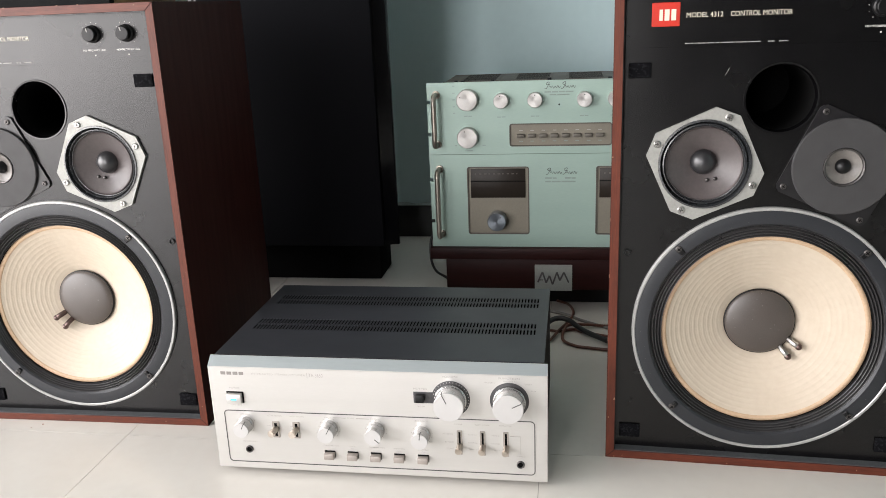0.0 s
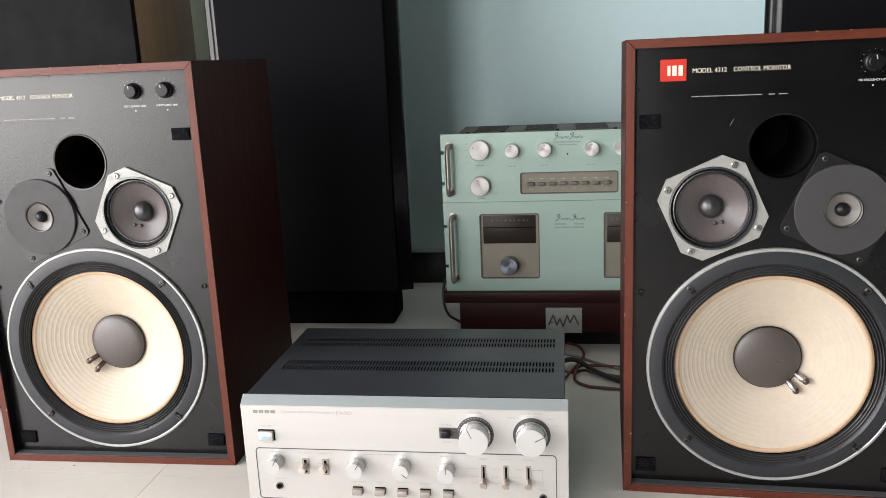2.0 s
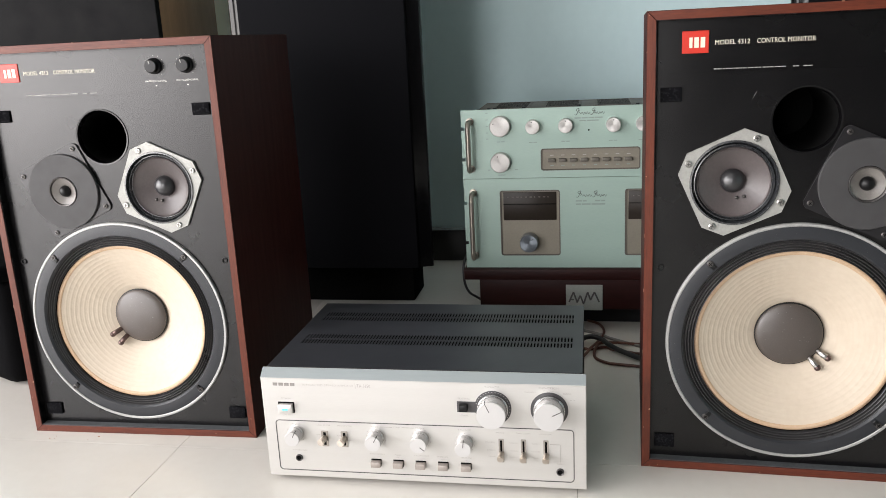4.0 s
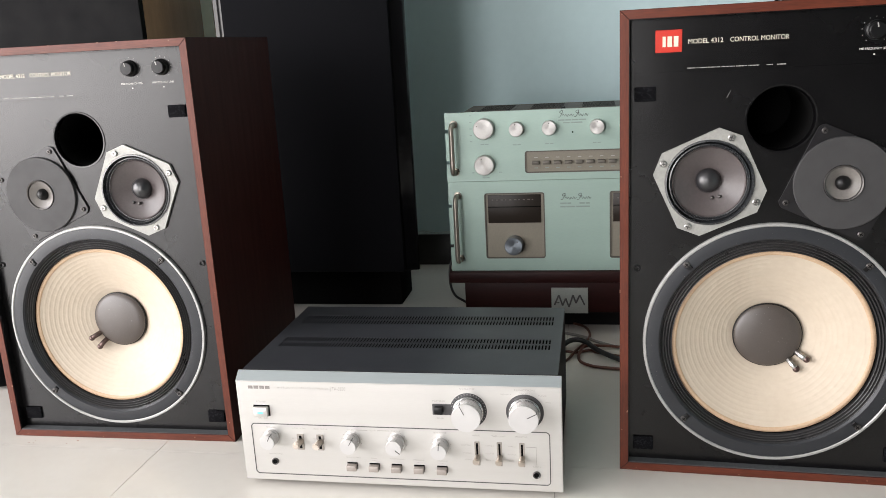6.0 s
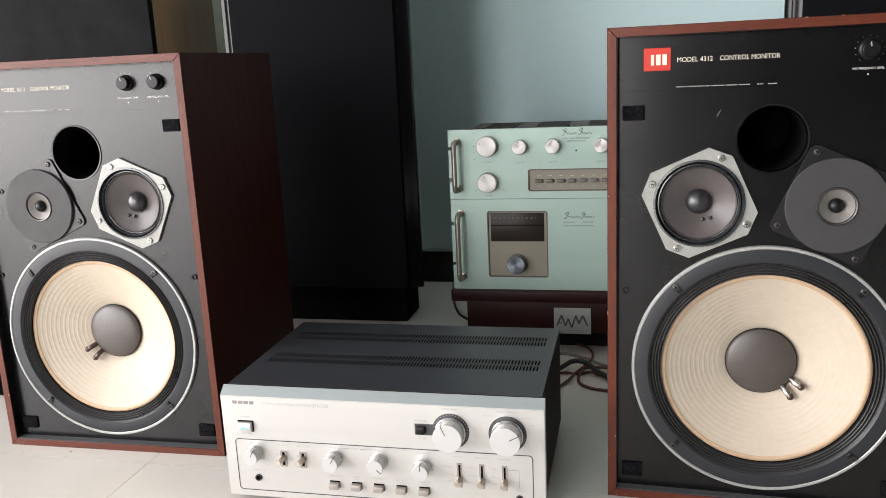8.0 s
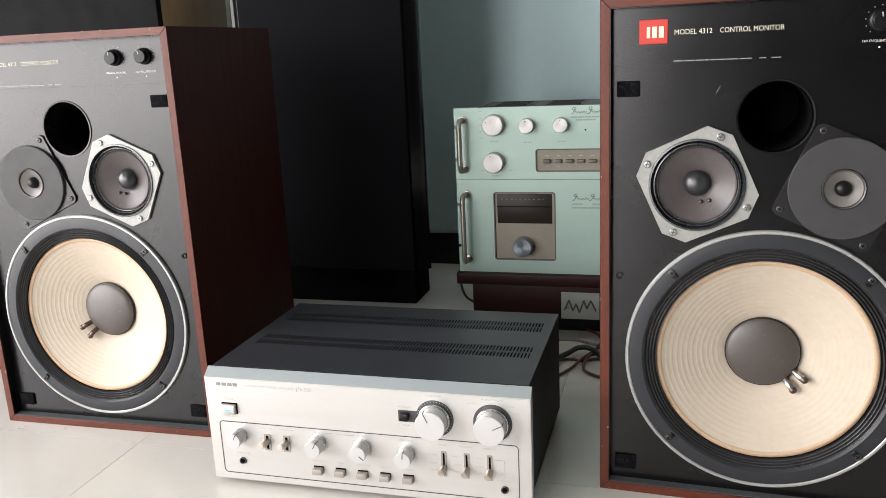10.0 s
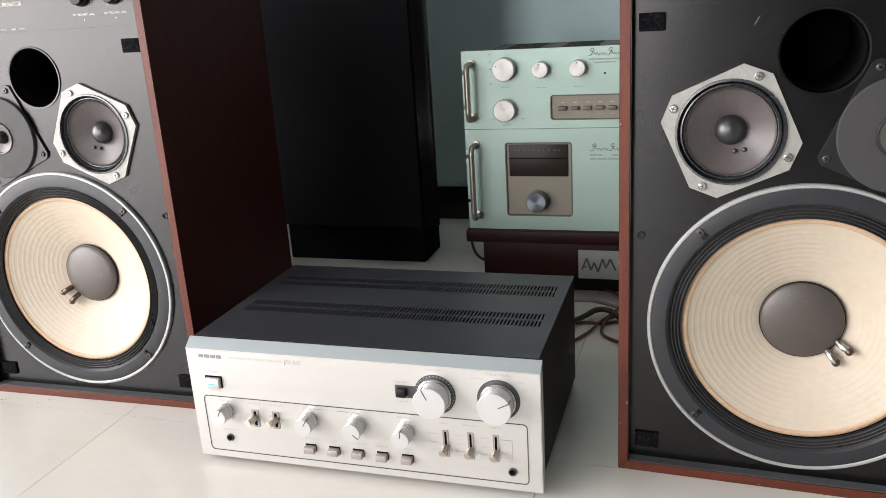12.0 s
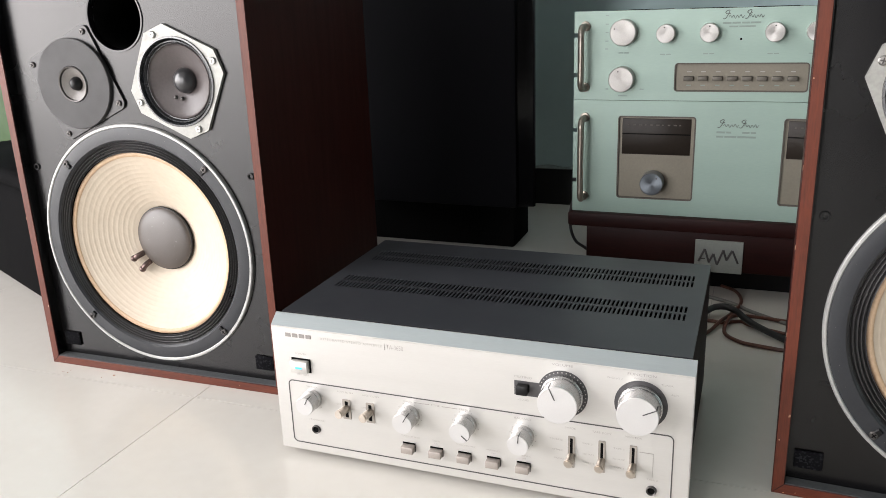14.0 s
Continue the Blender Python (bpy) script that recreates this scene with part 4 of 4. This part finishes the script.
def script_mark(u, x0, z0, w, h):
    """A flowing brand mark reduced to plain strokes."""
    bm = bmesh.new()
    for a, b in ((0.16, 0.53), (0.66, 1.0)):
        pts = []
        for i in range(29):
            q = i / 28
            pts.append((x0 + w * (a + (b - a) * q), -0.0004, z0 + h * (0.32 + 0.15 * math.sin(q * 27) + 0.05 * math.sin(q * 11))))
        tube(bm, pts, 0.00034, 6, 2)
    # two tall looped strokes stand for the capitals
    for a in (0.02, 0.54):
        tube(bm, [(x0 + w * (a + u), -0.0004, z0 + h * v) for u, v in ((0.0, 0.12), (0.05, 0.10), (0.10, 0.45), (0.15, 0.98), (0.10, 1.0), (0.05, 0.80), (0.10, 0.62), (0.17, 0.70))], 0.00046, 6, 4)
    part("brand_mark", bm, M_DKPRINT, u, "dark flowing script mark as plain strokes")


# lower unit: power amplifier with two meter windows
PA_Z, PA_H = 0.1310, 0.1765
win_l = rounded(0.0700, 0.1840, 0.0250, 0.1530, 0.0045, 4)
win_r = rounded(0.3060, 0.4200, 0.0250, 0.1530, 0.0045, 4)
pa = rack_unit("power_amplifier", PA_Z, PA_H, "pale mint power amplifier with two dark meter windows", [win_l, win_r])
for x0, glass in ((0.0700, "smoked dark level meter"), (0.3060, "smoked level meter")):
    w = part("meter_window", boxed(x0 - 0.002, x0 + 0.116, 0.0030, 0.0090, 0.0230, 0.1550), M_BEIGE, pa, "recessed taupe window panel")
    part("window_edge", line_loop(rounded(x0 - 0.0005, x0 + 0.1145, 0.0245, 0.1535, 0.0050, 4), 0.0020, -0.0008, 0.0032), M_CHASSIS, w)
    mt = part("meter", boxed(x0 + 0.0060, x0 + 0.1075, 0.0010, 0.0032, 0.0945, 0.1495, bevel=0.0006), M_METER, w, glass)
    part("meter_divider", boxed(x0 + 0.0060, x0 + 0.1075, 0.0002, 0.0012, 0.1253, 0.1268), M_DARK, w)
    bars([(x0 + 0.014 + 0.0085 * i, x0 + 0.0165 + 0.0085 * i + 0.0012 * (i % 3)) for i in range(10)], 0.1400, 0.0020, 0.0008, M_CHASSIS, w)
rack_knob(pa, 0.1250, 0.0530, 0.0172, 40, 0.022, M_BLUEALU)
rack_handle(pa, 0.0185, 0.0250, 0.1500)
script_mark(pa, 0.2140, 0.1375, 0.0580, 0.0125)
bars([(0.2140, 0.2260), (0.2275, 0.2345), (0.2500, 0.2600), (0.2615, 0.2690)], 0.1315, 0.0026, -0.0003, M_MINTPRINT, pa)
bars([(0.2140, 0.2240), (0.2255, 0.2420), (0.2435, 0.2690)], 0.1250, 0.0026, -0.0003, M_MINTPRINT, pa)

# upper unit: preamplifier
PR_H = 0.1310
win_p = rounded(0.1500, 0.3320, 0.0140, 0.0545, 0.0045, 4)
pr = rack_unit("preamplifier", PA_Z + PA_H + 0.0007, PR_H, "pale mint preamplifier with silver knobs, stacked on the power amplifier", [win_p])
bp = part("button_panel", boxed(0.1480, 0.3340, 0.0030, 0.0090, 0.0120, 0.0565), M_BEIGE, pr, "recessed taupe push-button panel")
part("window_edge", line_loop(rounded(0.1495, 0.3325, 0.0135, 0.0550, 0.0050, 4), 0.0018, -0.0008, 0.0032), M_CHASSIS, bp)
for i in range(8):
    x = 0.1700 + 0.0202 * i
    part("push_button", boxed(x - 0.0068, x + 0.0068, -0.0050, 0.0032, 0.0295, 0.0360, bevel=0.0007), M_TAUPEBTN, pr, "small dark taupe push button")
bars([(0.1670 + 0.0202 * i, 0.1735 + 0.0202 * i) for i in range(8)], 0.0420, 0.0011, 0.0027, M_SOFTPRINT, bp)
bars([(0.1670 + 0.0202 * i, 0.1735 + 0.0202 * i) for i in range(8)], 0.0225, 0.0014, 0.0027, M_MINTPRINT, bp)
for cx, cz, r, turn in ((0.0750, 0.1000, 0.0190, -65), (0.0740, 0.0320, 0.0185, -20), (0.1360, 0.0975, 0.0132, -10), (0.1965, 0.0980, 0.0132, 0), (0.2835, 0.0975, 0.0132, 0), (0.3370, 0.0975, 0.0132, 0)):
    rack_knob(pr, cx, cz, r, turn)
    if cz > 0.05:
        bars([(cx - 0.008, cx - 0.001), (cx + 0.0005, cx + 0.007)], cz - 0.030, 0.0016, -0.0003, M_MINTPRINT, pr)
    else:
        bars([(cx - 0.006, cx + 0.008)], cz - 0.0255, 0.0016, -0.0003, M_MINTPRINT, pr)
for z in (0.1245, 0.1120, 0.1000, 0.0875, 0.0760):
    bars([(0.0470, 0.0515)], z, 0.0016, -0.0003, M_MINTPRINT, pr)
bars([(0.0490, 0.0530), (0.1000, 0.1060)], 0.0165, 0.0016, -0.0003, M_MINTPRINT, pr)
part("pilot_hole", lathed([(0.0016, -0.0004), (0, -0.0004)], 0.2390, 0.0880, 14), M_DARK, pr)
rack_handle(pr, 0.0170, 0.0190, 0.1095)
script_mark(pr, 0.2120, 0.1150, 0.0560, 0.0125)
bars([(0.2130, 0.2245), (0.2260, 0.2370), (0.2385, 0.2490), (0.2500, 0.2640)], 0.1105, 0.0024, -0.0003, M_MINTPRINT, pr)
bars([(0.2220, 0.2340), (0.2355, 0.2570)], 0.1055, 0.0022, -0.0003, M_MINTPRINT, pr)
for x, y in ((0.030, 0.030), (0.048, 0.050), (0.060, 0.050), (0.115, 0.060), (0.220, 0.070), (0.330, 0.060)):
    bm = bmesh.new()
    bmesh.ops.create_cone(bm, cap_ends=True, segments=16, radius1=0.0045, radius2=0.0035, depth=0.005, matrix=Matrix.Translation((x, y, PR_H - 0.0038)))
    part("cap_screw", bm, M_BLACK, pr, "black domed cover screw")

for x0, x1 in ((0.050, 0.125), (0.150, 0.225), (0.250, 0.325), (0.350, 0.425)):
    v = part("vent", boxed(x0, x1, 0.075, 0.215, PR_H - 0.0062, PR_H - 0.0046, bevel=0.0006, seg=1), M_CHASSIS, pr, "pressed cover vent")
    for k in range(9):
        y = 0.084 + 0.0145 * k
        part("slot", boxed(x0 + 0.006, x1 - 0.006, y, y + 0.005, PR_H - 0.0050, PR_H - 0.0043), M_DARK, v)

# mahogany stand with a sign plate
st = thing("hifi_stand", pose(0.0, 1.7640, 0.0), "dark mahogany low stand with a black recessed plinth", "stand")
part("top_board", boxed(0.0, 0.4960, 0.0, 0.340, 0.1080, 0.1305, bevel=0.003), M_MAHOG, st)
part("apron", boxed(0.0300, 0.4660, 0.0050, 0.330, 0.0480, 0.1080, bevel=0.0015), M_MAHOG, st)
part("plinth", boxed(0.0600, 0.4400, 0.0700, 0.310, 0.0, 0.0480), M_BLACK, st, "black recessed plinth")
sg = thing("sign_plate", pose(0.1990, 1.7655, 0.0470), "small brushed metal plate with dark zigzag mark on the stand", "sign")
part("plate", boxed(0.0, 0.0700, 0.0, 0.0035, 0.0, 0.0510, bevel=0.0006, seg=1), M_SIGN, sg)
bm = bmesh.new()
zig = ((0.0060, 0.0170), (0.0145, 0.0370), (0.0215, 0.0160), (0.0275, 0.0300), (0.0335, 0.0130), (0.0415, 0.0370), (0.0470, 0.0210), (0.0545, 0.0370), (0.0635, 0.0170))
for (ax, az), (bx, bz) in zip(zig, zig[1:]):
    tube(bm, [(ax, -0.0003, az), (bx, -0.0003, bz)], 0.0016, 6, 1)
tube(bm, [(0.0095, -0.0003, 0.0215), (0.0155, -0.0003, 0.0215)], 0.0011, 6, 1)
part("zigzag_mark", bm, M_DKPRINT, sg)


# ---- large dark loudspeakers along the wall ----
def tower(m, label):
    t = thing("tower_loudspeaker", m, label, "loudspeaker", "tall black loudspeakers by the wall")
    w, d, h, z0, r = 0.397, 0.330, 1.25, 0.110, 0.027
    bm = bmesh.new()
    edge = ((0.0, 0.0170), (0.0006, 0.0125), (0.0030, 0.0100), (0.0080, 0.0092), (0.0140, 0.0075), (r, 0.0012))
    base = [*edge, *[(w - x, y) for x, y in reversed(edge)], (w - 0.120, d - 0.01), (w - 0.130, d), (0.130, d), (0.120, d - 0.01)]
    lo_ = [bm.verts.new((x, y, z0)) for x, y in base]
    hi_ = [bm.verts.new((x, y, h)) for x, y in base]
    for i in range(len(base)):
        j = (i + 1) % len(base)
        bm.faces.new((lo_[i], lo_[j], hi_[j], hi_[i]))
    bm.faces.new(lo_), bm.faces.new(hi_[::-1])
    bmesh.ops.bevel(bm, geom=[e for e in bm.edges if min(v.co.z for v in e.verts) > h - 1e-4], offset=0.006, segments=2, affect="EDGES")
    part("cabinet", bm, M_GLOSS, t, "black gloss cabinet with rounded edges", angle=30)
    part("grille", boxed(r, w - r, -0.010, 0.004, z0 + 0.0005, h - 0.012, bevel=0.004), M_GRILLE, t, "black cloth grille")
    part("plinth", boxed(0.020, w - 0.066, 0.108, 0.215, 0.0, z0 + 0.002, bevel=0.004), M_DARK, t, "black recessed plinth")
    return t


tw1 = tower(pose(-0.4760, 1.8480, 0.0), "tall black tower loudspeaker with gloss edges, beside the teal wall")
copy_thing(tw1, pose(0.6040, 1.8420, 0.0))

sp = thing("brown_loudspeaker", pose(-1.0900, 1.7860, 0.0), "tall loudspeaker with black grille and brown veneered sides", "loudspeaker")
part("cabinet", boxed(0.0, 0.500, 0.012, 0.262, 0.0, 1.15, bevel=0.002), M_BROWN, sp, "brown veneered cabinet")
part("grille", boxed(0.001, 0.499, -0.006, 0.012, 0.02, 1.145, bevel=0.003), M_DUSTY, sp, "black cloth grille")

lb = thing("black_bag", pose(-1.1500, 1.6080, 0.0, 0, 0, -25), "soft black equipment bag with a flap lid on the floor", "bag")
part("body", boxed(0.0, 0.420, 0.0, 0.160, 0.0, 0.205, bevel=0.030, seg=4), M_BAG, lb, angle=80)
part("flap", boxed(-0.005, 0.425, -0.007, 0.164, 0.196, 0.226, bevel=0.013, seg=3), M_BAG, lb, "black flap with a rounded hem", angle=80)


gb = thing("green_box", pose(-1.80, 1.95, 0.0), "green plastic storage box by the wall", "box")
part("body", boxed(0.0, 0.55, 0.0, 0.30, 0.0, 0.345, bevel=0.012), M_GREEN, gb)
part("rim", boxed(-0.008, 0.558, -0.008, 0.308, 0.343, 0.363, bevel=0.005), M_GREEN, gb)


# ---- cables on the floor ----
def cable(label, pts, r, material):
    bm = bmesh.new()
    tube(bm, pts, r, 10, 8)
    return tagged(part("cable", bm, material, None, "", 80), label, "cable", "cables behind the amplifier")


cable("thick black rubber cable looping over the floor", [(0.130, 1.470, 0.050), (0.170, 1.580, 0.020), (0.216, 1.672, 0.012), (0.238, 1.700, 0.016), (0.262, 1.698, 0.015), (0.295, 1.655, 0.010), (0.370, 1.590, 0.0048)], 0.0048, M_CBLACK)
cable("thin grey cable on the floor", [(0.150, 1.760, 0.003), (0.210, 1.775, 0.003), (0.239, 1.767, 0.003), (0.268, 1.748, 0.003), (0.289, 1.726, 0.003), (0.380, 1.660, 0.003)], 0.0028, M_CGREY)
cable("red-brown speaker cable in a loose loop", [(0.150, 1.650, 0.003), (0.221, 1.674, 0.0035), (0.248, 1.671, 0.0035), (0.273, 1.683, 0.0035), (0.292, 1.668, 0.0035), (0.370, 1.640, 0.0035)], 0.0025, M_CRED)
cable("red-brown speaker cable with a dark twisted run", [(0.160, 1.500, 0.0035), (0.226, 1.620, 0.0035), (0.246, 1.664, 0.0085), (0.262, 1.717, 0.0040), (0.272, 1.764, 0.0035), (0.263, 1.808, 0.0035), (0.240, 1.830, 0.0035)], 0.0026, M_CRED)
cable("red-brown speaker cable in a loose loop", [(0.380, 1.585, 0.0035), (0.296, 1.601, 0.0035), (0.273, 1.609, 0.0035), (0.254, 1.632, 0.0035), (0.255, 1.660, 0.0095), (0.270, 1.690, 0.0095), (0.340, 1.700, 0.0035)], 0.0027, M_CRED)
cable("black mains cord hanging from the power amplifier", [(0.020, 1.900, 0.142), (-0.004, 1.880, 0.1345), (-0.014, 1.862, 0.118), (-0.014, 1.852, 0.082), (-0.005, 1.850, 0.057), (0.012, 1.852, 0.044), (0.040, 1.870, 0.020), (0.052, 1.900, 0.003)], 0.0027, M_CBLACK)

bm = bmesh.new()
rnd = random.Random(4)
for i in range(7):
    x, y, s = -0.60 + rnd.random() * 0.10, 1.262 + rnd.random() * 0.016, 0.0004 + rnd.random() * 0.0006
    box(bm, x, x + s * 2, y, y + s, 0, s)
tagged(part("crumbs", bm, M_CRUMB), "scattered red-brown wood crumbs on the floor", "crumbs", kind="stuff")


# ---- floor tiles, last ----
floor = tagged(part("floor", boxed(X0 - 0.1, X1 + 0.1, Y0 - 0.1, Y1 + 0.1, -0.05, -0.0012), M_GROUT), "glossy off-white vitrified tile floor with thin joints", "floor", kind="structure")
T, J = 0.5900, 0.0008
tb = boxed(J / 2, T - J / 2, J / 2, T - J / 2, -0.009, 0.0)
tile_me = None
for i in range(-6, 10):
    for j in range(-10, 2):
        x, y = -0.3610 + i * T, 1.2560 + j * T
        if x > X1 or x + T < X0 or y > Y1 or y + T < Y0:
            continue
        if tile_me is None:
            first = part("tile", tb, M_TILE, floor)
            tile_me = first.data
        else:
            first = new("tile", tile_me)
            first.parent = floor
        first.location = (x, y, 0)
